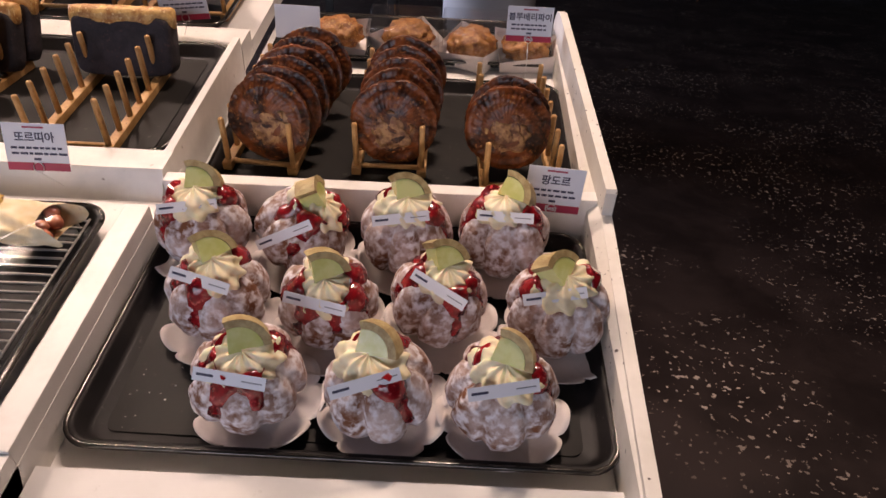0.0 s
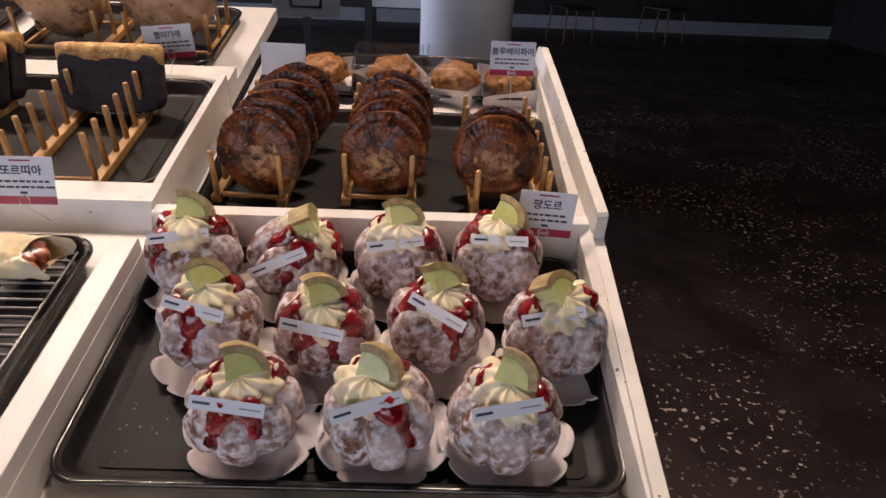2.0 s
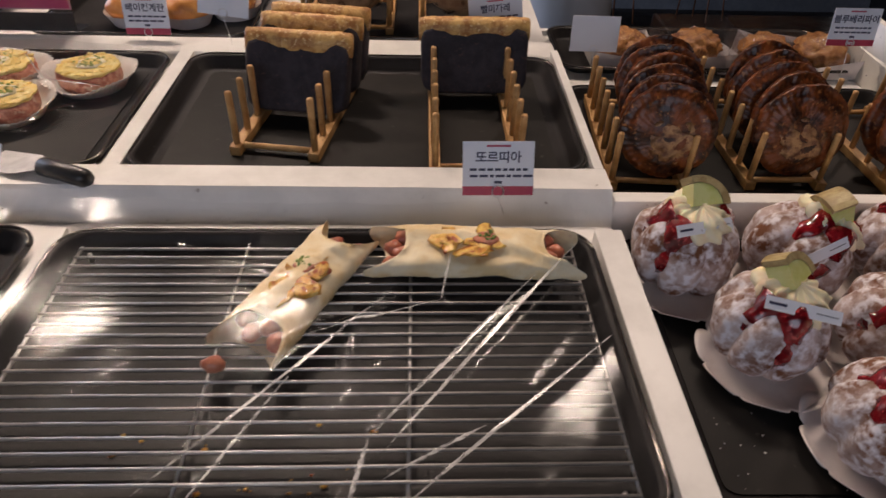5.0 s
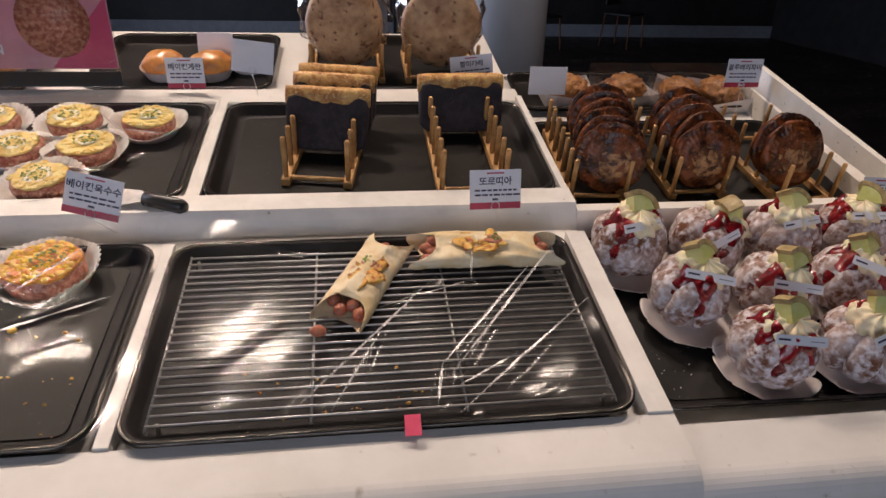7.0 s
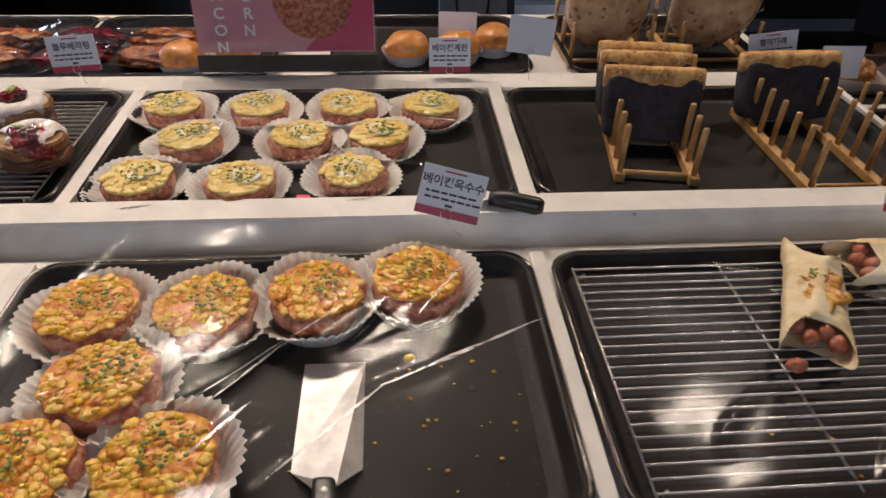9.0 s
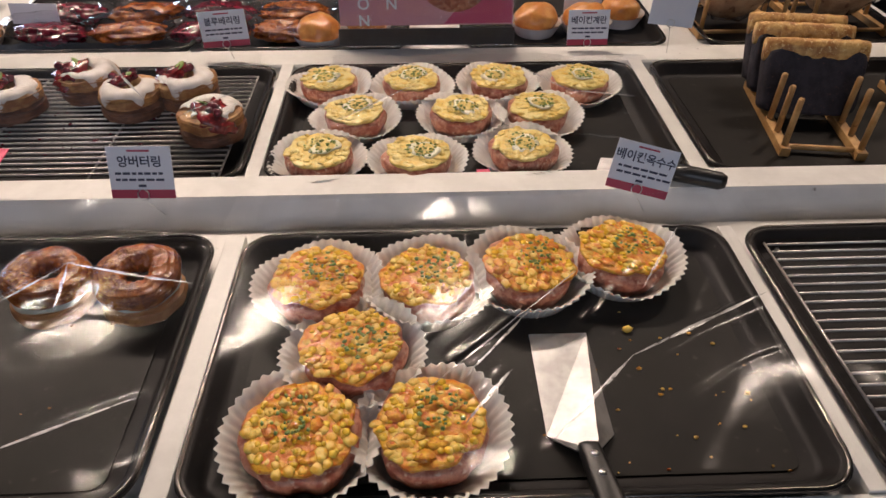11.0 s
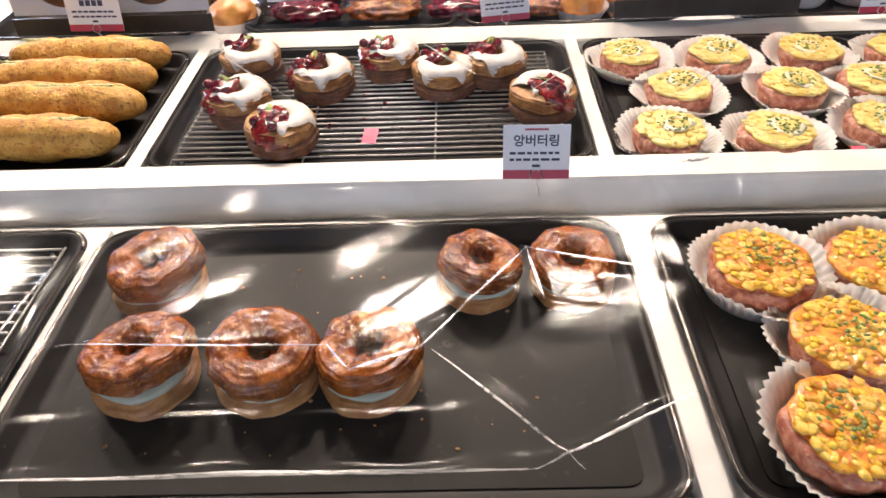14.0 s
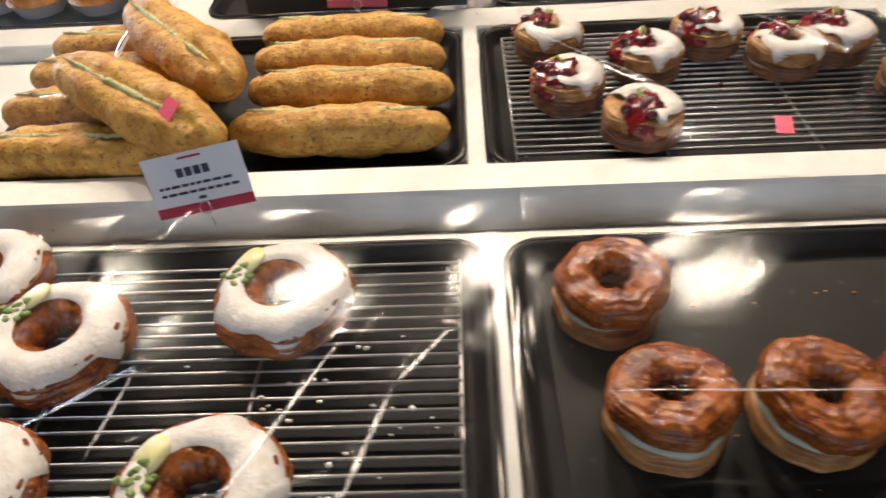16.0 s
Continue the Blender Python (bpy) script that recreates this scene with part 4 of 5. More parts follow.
berry = ((-1.535, 0.342), (-1.427, 0.285), (-1.341, 0.340), (-1.264, 0.285), (-1.195, 0.313), (-1.527, 0.230), (-1.458, 0.157), (-1.140, 0.217))
first = [make_berry_ring(T(*berry[k], GRIDW + 0.0014, rz=k * 35 - 40), k + 1) for k in range(3)]
for k, (x, y) in enumerate(berry[3:]):
    copy_thing(first[k % 3], T(x, y, GRIDW + 0.0014, rz=k * 41 - 60))


def make_white_ring(m, seed):
    c = thing("white_iced_ring", m, "large pastry ring with thick white icing, lemon and herbs", "doughnut", "white iced rings")
    part("dough", layered_ring(0.0355, 0.0208, 0.0180, 0.86, seed, 5, 0.85, 0.003), GLAZE, c)
    part("icing", icing_cap(0.0355, 0.0210, 0.0184, seed, 0.35, 0.95), ICING, c, "thick white icing")
    part("lemon", lathe([(0, 0), (0.0125, 0), (0.0125, 0.0016), (0, 0.0020)], 18, lambda q, rr, z: (rr * (1 + 0.2 * math.sin(2 * q)), z)), LEMON, c, "thin lemon piece", m=pose(-0.028, 0.022, 0.0385, 10, -12))
    part("herbs", scatter(22, 0.012, 0, 0.0032, seed, 0.6, 2), HERB, c, "pistachio crumbs and herbs", m=pose(-0.036, 0.008, 0.0370))
    return c


whites = ((-1.798, -0.080), (-1.970, -0.118), (-1.822, -0.250), (-1.985, -0.248), (-2.066, -0.050))
w0 = make_white_ring(T(*whites[0], GRIDW + 0.0014), 2)
for k, (x, y) in enumerate(whites[1:]):
    copy_thing(w0, T(x, y, GRIDW + 0.0014, rz=-12 + 19 * k))


# ---- long herb loaves ----
def loaf_meshes(seed, length):
    def fn(u, v):
        s, a = 2 * u - 1, 2 * math.pi * v
        end = max(0.0, 1 - abs(s) ** 3.2) ** 0.45
        p = Vector((s * length / 2, 0.0330 * end * math.cos(a), 0.0290 * end * math.sin(a) + 0.0275))
        if 0.15 < v < 0.35 and abs(s) < 0.86:
            p.z -= 0.006 * math.exp(-((v - 0.25) * 26) ** 2)
        q = noise.noise(p * 26 + Vector((seed, 0, 0))) * 0.0045 + noise.noise(p * 90) * 0.0022
        return p + Vector((0, math.cos(a), math.sin(a))) * q
    crust = grid(48, 36, fn, False, True)
    bmesh.ops.holes_fill(crust, edges=crust.edges)
    seam = grid(40, 5, lambda u, v: Vector(((u - 0.5) * length * 0.80, (v - 0.5) * 0.0070 * (1 - abs(2 * u - 1) ** 4), 0.0500 + 0.0025 * math.sin(v * 3.14) + 0.0030 * noise.noise(Vector((u * 30, v * 5, seed))))))
    return mesh("crust", crust, LOAF), mesh("herb_cream", seam, HERBCREAM)


LOAVES = [loaf_meshes(k, 0.245) for k in range(3)]


def make_loaf(m, k, big):
    b = thing("herb_loaf", m, "long golden split loaf filled with green herb cream", "bread", "long herb loaves")
    grow = Matrix.Diagonal((big, big, big, 1))
    part("crust", LOAVES[k % 3][0], LOAF, b, m=grow)
    part("herb_cream", LOAVES[k % 3][1], HERBCREAM, b, "green herb cream in the split", m=grow)


U5 = UPPER[5][2] - 0.0172
loaves = ((-1.790, 0.384, 0.0, -2), (-1.787, 0.314, 0.0, -2), (-1.779, 0.242, 0.0, -3), (-1.783, 0.158, 0.0, -2), (-2.060, 0.143, 0.0, -3), (-2.062, 0.228, 0.0, -2),
          (-2.066, 0.306, 0.0, -2), (-2.070, 0.382, 0.0, -2), (-1.980, 0.166, 0.046, -38), (-1.968, 0.290, 0.046, -49))
for k, (x, y, z, rz) in enumerate(loaves):
    make_loaf(T(x, y, U5 + z + 0.002, -16 if k < 4 else (20 if z else 4), 0, rz), k, 1.12 if z else 1.0)


# ---- cards ----
def make_card(tl, tr, height, text="", lean=20, base=(0, 0, 0), best=False, blank=False, lines=2):
    """A card on a wire foot. tl, tr: its upper corners on the counter's axes; it leans back."""
    a, b = Vector(tl), Vector(tr)
    w = (b - a).length
    ang = math.degrees(math.atan2(b.y - a.y, b.x - a.x))
    roll = -math.degrees(math.asin(max(-1, min(1, (b.z - a.z) / w))))
    mid = (a + b) / 2
    m = SLOPE @ Matrix.Translation(mid) @ pose(0, 0, 0, 0, 0, ang) @ pose(0, 0, 0, 0, roll, 0) @ pose(0, 0, 0, -lean) @ pose(0, 0, -height)
    c = thing("price_card", m, "blank white card on a wire stand" if blank else "white price card with a crimson foot on a wire stand", "sign", "price cards")
    part("card", box(-w / 2, w / 2, 0, 0.0008, 0, height), CARD, c, smooth=False)
    up = pose(0, -0.0003, 0, 90)
    if not blank:
        part("band", box(-w / 2, w / 2, -0.0004, -0.00005, 0, height * 0.17), RED, c, "crimson band", smooth=False)
        if text:
            lettering(text, height * 0.23, c, up @ pose(0, height * 0.70, 0.0002), INK)
        else:
            for k in range(4):
                part("print", box(-0.018 + 0.009 * k, -0.011 + 0.009 * k, -0.0005, -0.00005, height * 0.62, height * 0.76), INK, c, smooth=False)
        rnd = random.Random(len(text) + int(w * 1e5))
        for k in range(lines):
            z, x = height * (0.46 - 0.12 * k), -w * 0.40
            while x < w * 0.36:
                q = rnd.uniform(0.004, 0.010)
                part("print", box(x, x + q, -0.0005, -0.00005, z, z + height * 0.045), INK, c, smooth=False)
                x += q + 0.0018
        part("print", box(-0.012, 0.012, -0.0005, -0.00005, height * 0.90, height * 0.935), RED, c, smooth=False)
        part("print", box(-0.004, 0.004, -0.0005, -0.00005, height * 0.22, height * 0.27), INK, c, smooth=False)
        if best:
            lettering("Best", height * 0.15, c, up @ pose(0, height * 0.085, 0.0006), CARD)
    ringp = [(0.006 * math.cos(t), -0.0012, 0.004 + 0.006 * math.sin(t)) for t in [2 * math.pi * k / 16 for k in range(17)]]
    inv = m.inverted() @ SLOPE
    foot = inv @ Vector(base)
    st = tube(ringp, 0.0006, 5)
    tube([(0, -0.0012, -0.002), tuple((Vector((0, -0.0012, -0.002)) + foot) / 2 + Vector((0.001, 0, 0))), tuple(foot)], 0.0006, 5, st)
    part("wire_stand", st, STEEL, c, "thin bent wire")
    return c


make_card((-0.135, 0.050, 0.071), (-0.063, 0.050, 0.072), 0.055, "또르띠아", 21, (-0.088, 0.046, -0.014))
make_card((-0.654, 0.056, 0.079), (-0.586, 0.048, 0.063), 0.054, "베이컨옥수수", 24, (-0.613, 0.046, -0.014))
make_card((-1.201, 0.052, 0.081), (-1.133, 0.050, 0.081), 0.056, "앙버터링", 21, (-1.160, 0.050, -0.008))
make_card((0.470, 0.050, 0.048), (0.538, 0.050, 0.043), 0.056, "팡도르", 15, (0.500, 0.0485, -0.03), best=True)
make_card((0.465, 0.490, 0.060), (0.541, 0.490, 0.060), 0.057, "블루베리파이", 10, (0.505, 0.470, -0.069), best=True)
make_card((0.067, 0.530, 0.027), (0.145, 0.530, 0.026), 0.056, "", 12, (0.105, 0.520, -0.069), blank=True)
make_card((-0.108, 0.470, 0.068), (-0.028, 0.470, 0.077), 0.053, "빨미까레", 12, (-0.07, 0.458, -0.0035))
make_card((-1.211, 0.470, 0.068), (-1.138, 0.470, 0.073), 0.054, "블루베리링", 12, (-1.165, 0.462, -0.0035))
make_card((-0.627, 0.490, 0.058), (-0.560, 0.490, 0.058), 0.055, "베이컨계란", 12, (-0.595, 0.462, -0.0035))
make_card((-0.500, 0.472, 0.101), (-0.427, 0.472, 0.092), 0.056, "", 14, (-0.465, 0.462, -0.0035), blank=True)
make_card((-0.600, 0.66, 0.046), (-0.530, 0.66, 0.044), 0.055, "", 14, (-0.565, 0.66, -0.022), blank=True)
make_card((-1.948, 0.054, 0.060), (-1.850, 0.050, 0.083), 0.058, "", 24, (-1.895, 0.046, -0.014))
make_card((-1.822, 0.440, 0.092), (-1.742, 0.440, 0.090), 0.058, "", 14, (-1.775, 0.445, -0.0035))
make_card((-1.567, 0.600, 0.040), (-1.487, 0.600, 0.038), 0.034, "", 10, (-1.527, 0.602, -0.022), blank=True)

# ---- pink tape tabs ----
for x, y, w, rz in ((-0.795, 0.100, 0.003, 0), (-1.343, 0.092, 0.0475, -8), (-0.243, -0.318, 0.003, 0), (-1.34, -0.318, 0.003, 14)):
    solid("tape_tab", box(-0.008, 0.008, -0.011, 0.011, 0, 0.0007), PINK, T(x, y, w, 14, 0, rz), "small bright pink tape tab on a tray rim", "tape", "tape tabs", smooth=False)
solid("tape_tab", box(-0.010, 0.010, -0.011, 0.011, 0, 0.0007), PINK, T(-1.925, 0.098, 0.087, 36, 0, -38), "small bright pink tape tab on a loaf", "tape", "tape tabs", smooth=False)


# ---- cling film ----
def make_film(x, y, w, sx, sy, seed, creases=(), loose=6, pull=50):
    """A nearly flat sheet with narrow ridges: creases (x0, y0, x1, y1) on the counter's axes, and a few faint ones strewn at random."""
    rnd = random.Random(seed)
    ca, sa = math.cos(radians(pull)), math.sin(radians(pull))
    lines = []
    for x0, y0, x1, y1 in creases:
        lines.append((Vector((x0 - x, y0 - y)), Vector((x1 - x, y1 - y)), rnd.uniform(0.0024, 0.0034), rnd.uniform(0.0046, 0.0060), rnd.uniform(-0.10, 0.10)))
    for k in range(loose):
        p = Vector((rnd.uniform(-0.45, 0.45) * sx, rnd.uniform(-0.45, 0.45) * sy))
        an, reach = rnd.uniform(0, math.pi), rnd.uniform(0.05, 0.12)
        lines.append((p, p + Vector((math.cos(an), math.sin(an))) * reach, rnd.uniform(0.0008, 0.0016), 0.0040, 0.0))

    def fn(u, v):
        p = Vector(((u - 0.5) * sx, (v - 0.5) * sy))
        along, across = p.x * ca + p.y * sa, p.y * ca - p.x * sa
        z = 0.0012 * noise.noise(Vector((p.x * 2.2, p.y * 2.2, seed)))
        z += 0.0015 * noise.noise(Vector((along * 3.0, across * 13, seed + 2))) + 0.0003 * noise.noise(Vector((along * 7, across * 42, seed + 9)))
        for a, b, h, wd, tilt in lines:
            d = b - a
            s = (p - a).dot(d) / d.length_squared
            if -0.1 < s < 1.1:
                off = ((p.x - a.x) * d.y - (p.y - a.y) * d.x) / d.length
                if abs(off) < 0.05:
                    fade = max(0.0, min(1.0, (s + 0.1) * 5, (1.1 - s) * 5))
                    bend = off + 0.002 * noise.noise(Vector((s * 4, a.x * 9, seed)))
                    z += fade * (h * math.exp(-(bend / wd) ** 2) + tilt * abs(off) * math.exp(-abs(off) * 40))
        edge = min(u, 1 - u, v, 1 - v)
        curl = 0.006 * max(0, 1 - edge * 9) * noise.noise(Vector((p.x * 9, p.y * 9, seed + 4)))
        return Vector((p.x + 0.008 * noise.noise(Vector((p.y * 14, seed, 0))), p.y + 0.008 * noise.noise(Vector((p.x * 14, 0, seed))), z + curl))
    f = solid("plastic_film", grid(230, 150, fn), FILM, T(x, y, w), "clear crinkled plastic film laid over a tray", "plastic film", "plastic films")
    f.visible_shadow = False
    # Thin milky ribbons along the creases stand in for glints of the lamps.
    for a, b, h, wd, tilt in lines[:len(creases)]:
        d = b - a
        side = Vector((-d.y, d.x)).normalized()
        wide = rnd.uniform(0.0014, 0.0034)

        def ribbon(u, v):
            p = a + d * u + side * (v - 0.5) * wide * (0.15 + math.sin(math.pi * u)) * (1 + 0.5 * noise.noise(Vector((u * 6, a.x * 20, seed))))
            q = fn(p.x / sx + 0.5, p.y / sy + 0.5)
            return Vector((p.x, p.y, q.z + 0.0005))
        c = part("crease_glint", grid(28, 3, ribbon), GLINT, f, "milky strip that paints a white glint along a fold")
        c.visible_shadow = False
    return f


make_film(-0.28, -0.165, 0.032, 0.50, 0.33, 3, ((-0.08, -0.11, -0.21, -0.27), (-0.21, -0.27, -0.22, -0.32), (-0.13, -0.26, -0.20, -0.30), (-0.20, -0.13, -0.35, -0.31), (-0.27, -0.22, -0.32, -0.32),
                                                (-0.04, -0.07, -0.20, -0.28), (-0.03, -0.18, -0.20, -0.33), (-0.15, -0.08, -0.16, -0.14), (-0.16, -0.14, -0.27, -0.18)))
make_film(-0.80, -0.150, 0.030, 0.48, 0.33, 11, ((-0.56, -0.14, -0.70, -0.21), (-0.70, -0.21, -0.78, -0.29), (-0.71, -0.09, -0.87, -0.24), (-0.78, -0.16, -0.84, -0.23), (-0.80, -0.22, -0.84, -0.27),
                                                 (-0.61, -0.04, -0.67, -0.13)))
make_film(-1.33, -0.165, 0.046, 0.54, 0.33, 4, ((-1.56, -0.20, -1.35, -0.205), (-1.35, -0.205, -1.33, -0.23), (-1.33, -0.23, -1.28, -0.21), (-1.28, -0.21, -1.19, -0.10), (-1.19, -0.10, -1.07, -0.13),
                                                (-1.19, -0.10, -1.18, -0.16), (-1.20, -0.31, -1.08, -0.25), (-1.57, -0.315, -1.20, -0.31), (-1.27, -0.21, -1.17, -0.31)), 4, 35)
make_film(-1.87, -0.165, 0.042, 0.54, 0.33, 8, ((-1.95, -0.22, -1.88, -0.17), (-1.88, -0.17, -1.89, -0.24), (-1.66, -0.14, -1.70, -0.19), (-1.70, -0.19, -1.73, -0.28), (-1.74, -0.15, -1.81, -0.29),
                                                (-1.62, -0.22, -1.61, -0.10)))
make_film(-0.76, 0.255, 0.020, 0.48, 0.31, 21, ((-0.72, 0.36, -0.66, 0.28), (-0.66, 0.28, -0.58, 0.26), (-0.98, 0.20, -0.88, 0.30)))
make_film(-1.33, 0.245, 0.047, 0.48, 0.34, 25, ((-1.56, 0.30, -1.44, 0.17), (-1.16, 0.18, -1.10, 0.24), (-1.30, 0.33, -1.22, 0.22)))
make_film(-2.14, 0.26, 0.062, 0.26, 0.28, 31, ((-2.05, 0.36, -2.03, 0.16),))


# ---- back row ----
def make_poster(m, w, h, kind):
    p = thing("poster_stand", m, "clear acrylic stand with a pink food poster" if kind else "clear acrylic stand with a pale blue food poster", "sign", "poster stands")
    part("sheet", box(-w / 2, w / 2, 0.002, 0.0032, 0.034, h), POSTER if kind else POSTER_PALE, p, "printed poster", smooth=False)
    part("acrylic_front", box(-w / 2 - 0.003, w / 2 + 0.003, 0, 0.0018, 0.030, h + 0.004), ACRYL, p, smooth=False)
    part("foot", box(-w / 2 - 0.003, w / 2 + 0.003, -0.004, 0.05, 0.0, 0.003, 0.001), ACRYL, p, smooth=False)
    part("foot_front", box(-w / 2 - 0.003, w / 2 + 0.003, -0.004, -0.001, 0.003, 0.030), BLACK, p, "dark glossy foot", smooth=False)
    up = pose(0, 0.0017, 0, 90)
    if kind:
        tri = loops([[(w * 0.10, y, 0.036), (w / 2 - 0.002, y, 0.036), (w / 2 - 0.002, y, h * 0.8)] for y in (0.0016, 0.0019)], None, True, True)
        part("colour_field", tri, POSTER_DEEP, p, "crimson corner", smooth=False)
        part("picture", lathe([(0, 0), (0.062, 0), (0.062, 0.0004), (0, 0.0004)], 36), BACON, p, "round picture of a tart", m=up @ pose(w * 0.16, h * 0.58, 0.0004))
        for k, ch in enumerate("BACON"):
            lettering(ch, 0.024, p, up @ pose(-w * 0.36, h - 0.055 - 0.026 * k, 0.0006), CARD)
        for k, ch in enumerate("CORN"):
            lettering(ch, 0.024, p, up @ pose(-w * 0.20, h - 0.055 - 0.026 * k, 0.0006), CARD)
    else:
        for s in (-1, 1):
            part("picture", lathe([(0, 0), (0.055, 0), (0.055, 0.0004), (0, 0.0004)], 36), BROWN, p, "round picture of bread", m=up @ pose(s * w * 0.22, h * 0.50, 0.0004))
    return p


make_poster(T(-0.855, 0.500, -0.0035, -8), 0.282, 0.20, True)
make_poster(T(-1.795, 0.500, -0.0035, -8), 0.315, 0.20, False)
BB = -0.0235
for x in (-0.20, -0.62, -1.06, -1.42, -1.85, -2.3):
    make_tray(T(x, 0.645, BB + 0.0195), 0.36 if x > -0.5 else 0.35, 0.29, False, "dark metal tray on the back step of the counter")


def make_bagged_loaf(m, seed):
    b = thing("bagged_loaf", m, "large round loaf in a clear crinkled bag", "bread", "bagged round loaves")
    part("loaf", blob(0.080, 0.038, 0.090, seed, 0.10, 1.5, 4), KRAFT, b, m=pose(0, 0, 0.092))
    bag = blob(0.088, 0.046, 0.108, seed + 5, 0.22, 4.5, 4)
    o = part("bag", bag, FILM, b, "clear plastic bag", m=pose(0, 0, 0.112))
    o.visible_shadow = False
    return b


RB = BB + 0.0195 - 0.0183
make_rack(T(-0.300, 0.56, RB), 0.14, 0.16, 3)
make_rack(T(-0.105, 0.56, RB), 0.14, 0.16, 3)
make_bagged_loaf(T(-0.302, 0.630, RB + 0.0115, 10), 3)
make_bagged_loaf(T(-0.108, 0.630, RB + 0.0115, 10), 6)


def make_wrapped(m, kind, seed):
    """A small pastry in an open clear sleeve with a paper underneath."""
    if kind == "cookie":
        p = thing("crumble_pie", m, "small round crumble pie in a clear wrapper", "pastry", "crumble pies")
        part("pie", blob(0.046, 0.042, 0.028, seed, 0.25, 4, 4), COOKIE, p, m=pose(0, 0, 0.029))
        pap = loops([[(sx * 0.05, sy * 0.05, 0.0) for sx, sy in ((-1, -1), (1, -1), (1, 1), (-1, 1))], [(sx * 0.058, sy * 0.052, 0.022 + 0.016 * (sx * sy > 0)) for sx, sy in ((-1, -1), (1, -1), (1, 1), (-1, 1))]], None, True, False)
        part("paper", pap, PAPER, p, "white folded paper", smooth=False)
    elif kind == "bun":
        p = thing("orange_bun", m, "shiny orange-brown bun in white paper", "bun", "orange buns")
        part("bun", blob(0.040, 0.036, 0.026, seed, 0.12, 2, 4), ORANGEBUN, p, m=pose(0, 0, 0.026))
        pap = loops([[(r * math.cos(a), r * math.sin(a), z) for a in [2 * math.pi * k / 24 for k in range(24)]] for r, z in ((0.034, 0.0), (0.046, 0.022 + 0.0))], None, True, False)
        part("paper", pap, PAPER, p, "white paper cup", smooth=False)
    else:
        p = thing("wrapped_pastry", m, "flat dark red pastry in clear wrapping", "pastry", "wrapped pastries")
        part("pastry", blob(0.062, 0.034, 0.016, seed, 0.3, 3, 4), GLAZE if seed % 2 else BERRY, p, m=pose(0, 0, 0.0185))
        o = part("wrapper", blob(0.078, 0.044, 0.024, seed + 3, 0.35, 4, 3), FILM, p, "clear crinkled wrapper", m=pose(0, 0, 0.030))
        o.visible_shadow = False
    return p


P1 = -0.0695
for k, (x, y) in enumerate(((0.165, 0.575), (0.295, 0.575), (0.412, 0.560), (0.510, 0.560))):
    make_wrapped(T(x, y, P1 + 0.0012, rz=k * 31), "cookie", k)
make_tray(T(0.305, 0.597, P1 + 0.0192), 0.505, 0.185, False, "dark metal tray under small crumble pies")
for x0, x1 in ((0.225, 0.352), (0.358, 0.556)):
    bx = thing("clear_box", T((x0 + x1) / 2, 0.565, P1, 0), "clear plastic tray lid over small pies", "box", "clear boxes")
    o = part("lid", box(-(x1 - x0) / 2, (x1 - x0) / 2, -0.055, 0.055, 0.0, 0.072, 0.006), ACRYL, bx, smooth=False)
    o.visible_shadow = False
for k, (x, y) in enumerate(((-0.57, 0.60), (-0.66, 0.60), (-0.50, 0.64), (-2.22, 0.60), (-2.32, 0.60), (-2.40, 0.62), (-1.62, 0.56), (-1.04, 0.56), (-0.96, 0.60))):
    make_wrapped(T(x, y, RB, rz=k * 40), "bun", k)
for k in range(10):
    make_wrapped(T(-1.50 + 0.135 * (k % 4) if k < 8 else -1.86 + 0.14 * (k - 8), 0.575 + 0.09 * (k // 4 if k < 8 else 1), RB, rz=-8 + 9 * (k % 3)), "flat", k)


# ---- behind the counter ----
def make_stool(m):
    s = thing("bar_chair", m, "slim metal-legged chair in the dark seating area", "chair", "chairs by the far wall")
    for x in (-0.2, 0.2):
        for y in (-0.2, 0.2):
            part("leg", tube([(x * 1.15, y * 1.15, 0), (x, y, 0.45)], 0.012, 8), BROWN, s)
    part("seat", box(-0.22, 0.22, -0.22, 0.22, 0.45, 0.48, 0.012), DARK, s)
    part("backrest", box(-0.2, 0.2, 0.19, 0.215, 0.58, 0.82, 0.008), DARK, s)
    return s


for x, y, turn in ((2.35, 8.75, 20), (3.72, 9.1, 40)):
    make_stool(pose(x, y, 0, rz=turn))
solid("baseboard", box(-5.8, 6.8, 10.17, 10.2, 0.0, 0.19), GREY, pose(0, 0, 0), "pale grey baseboard along the far wall", "baseboard", kind="structure", smooth=False)
sh = thing("side_shelf", pose(0.30, 3.7, 0), "black metal shelf frame with a pale board", "shelf")
for x in (-0.28, 0.28):
    for y in (-0.18, 0.18):
        part("post", box(x - 0.022, x + 0.022, y - 0.022, y + 0.022, 0, 1.6), BLACK, sh, smooth=False)
for z in (0.30, 1.40):
    part("board", box(-0.258, 0.258, -0.2, 0.2, z, z + 0.03, 0.003), BLACK, sh, smooth=False)
part("board", box(-0.258, 0.258, -0.2, 0.2, 0.93, 0.99, 0.003), COLUMN, sh, "pale board", smooth=False)
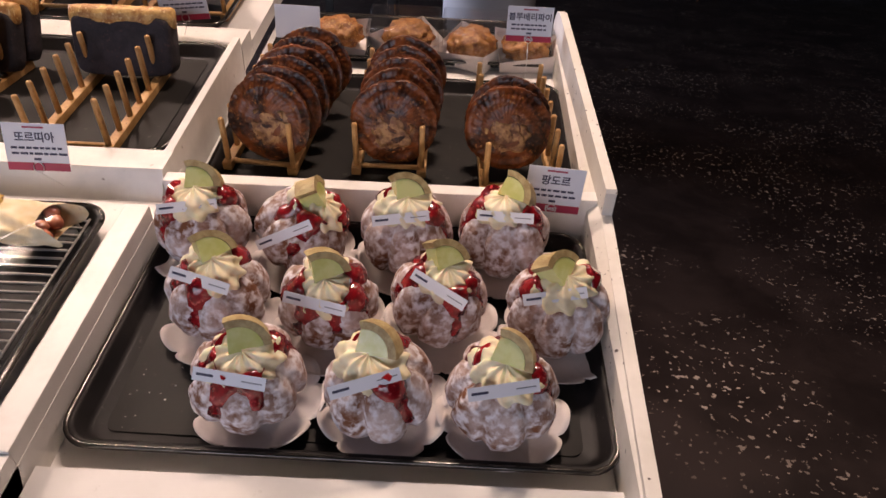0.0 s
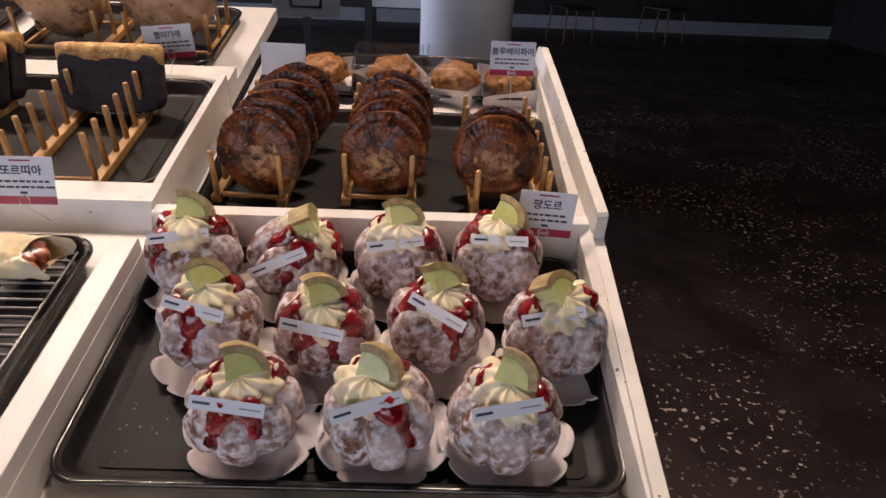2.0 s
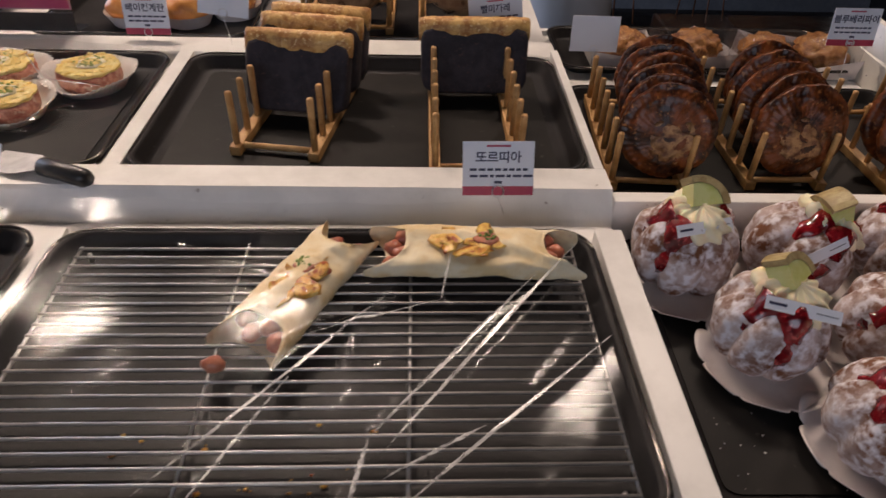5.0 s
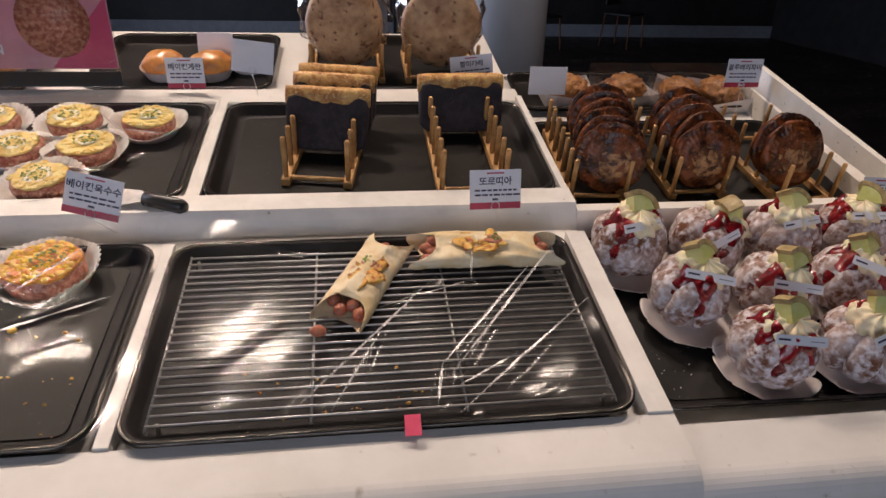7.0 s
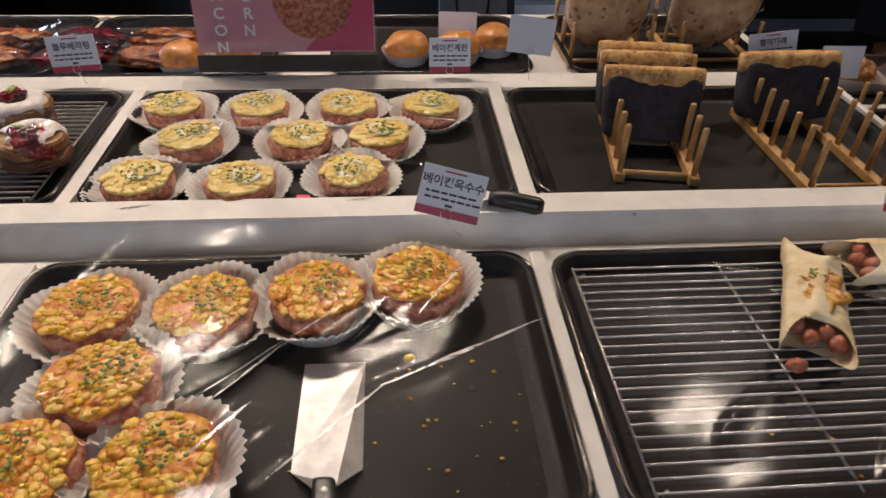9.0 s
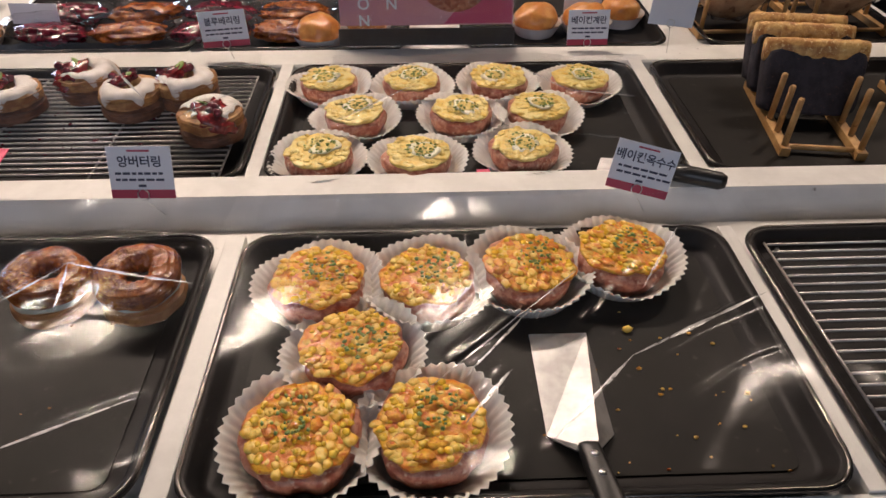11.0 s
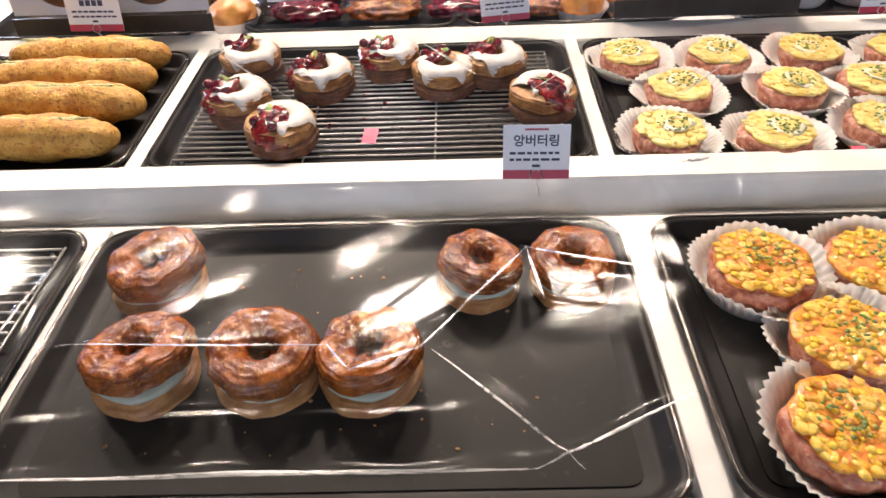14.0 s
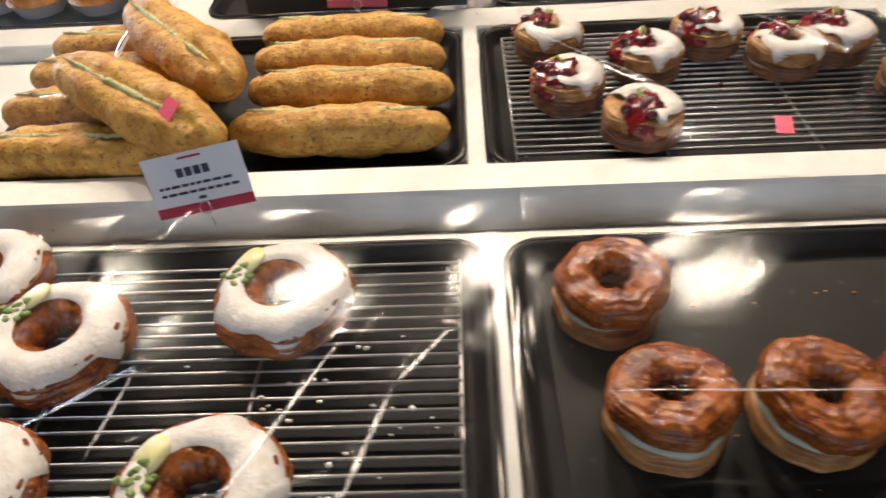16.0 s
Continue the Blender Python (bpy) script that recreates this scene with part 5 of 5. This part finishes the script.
sg = thing("cup_sign", pose(-0.265, 3.0, 0), "grey standing sign with a dark cup outline", "sign")
part("panel", box(-0.175, 0.175, 0, 0.02, 0.92, 1.45, 0.004), GREY, sg, smooth=False)
part("post", box(-0.02, 0.02, 0.002, 0.018, 0, 0.92), BLACK, sg, smooth=False)
part("cup_outline", tube([(-0.10, -0.003, 1.22), (-0.075, -0.003, 0.97), (0.075, -0.003, 0.97), (0.10, -0.003, 1.22)], 0.010, 6), BLACK, sg)


# ---- crumbs ----
def make_crumbs(m, w, d, n, size, material, seed, label):
    rnd = random.Random(seed)
    bm = bmesh.new()
    for k in range(n):
        q = size * rnd.uniform(0.4, 1.3)
        blob(q, q * rnd.uniform(0.4, 0.9), q * 0.45, k, 0.4, 2, 1, bm, (rnd.uniform(-w / 2, w / 2), rnd.uniform(-d / 2, d / 2), q * 0.35))
    return solid("crumbs", bm, material, m, label, "crumbs", "crumbs", kind="stuff")


make_crumbs(T(-0.68, -0.20, F3), 0.20, 0.18, 34, 0.0022, CHEESE, 1, "yellow crumbs scattered on the tray")
make_crumbs(T(-0.679, -0.139, F3), 0.004, 0.004, 1, 0.006, PALECHEESE, 5, "pale corn crumb on the tray")
make_crumbs(T(FRONT[4][0], FRONT[4][1], F4), 0.40, 0.22, 40, 0.0018, LAYER, 2, "golden pastry crumbs on the tray")
make_crumbs(T(FRONT[5][0] + 0.12, FRONT[5][1] - 0.03, GRIDW + 0.0012), 0.20, 0.16, 40, 0.0026, ICING, 3, "white icing crumbs on the grid")
make_crumbs(T(UPPER[4][0] + 0.05, UPPER[4][1] - 0.03, GRIDW + 0.0012), 0.24, 0.12, 46, 0.0026, BERRY, 4, "dark berry crumbs on the grid")
make_crumbs(T(FRONT[2][0] - 0.06, FRONT[2][1] - 0.10, FRONT[2][2] - 0.0183), 0.24, 0.08, 24, 0.0026, CHEESE, 6, "brown crumbs under the grid")
make_crumbs(T(FRONT[1][0] - 0.15, FRONT[1][1] - 0.09, FLOOR1), 0.14, 0.10, 26, 0.0012, ICING, 7, "fine sugar crumbs on the tray")
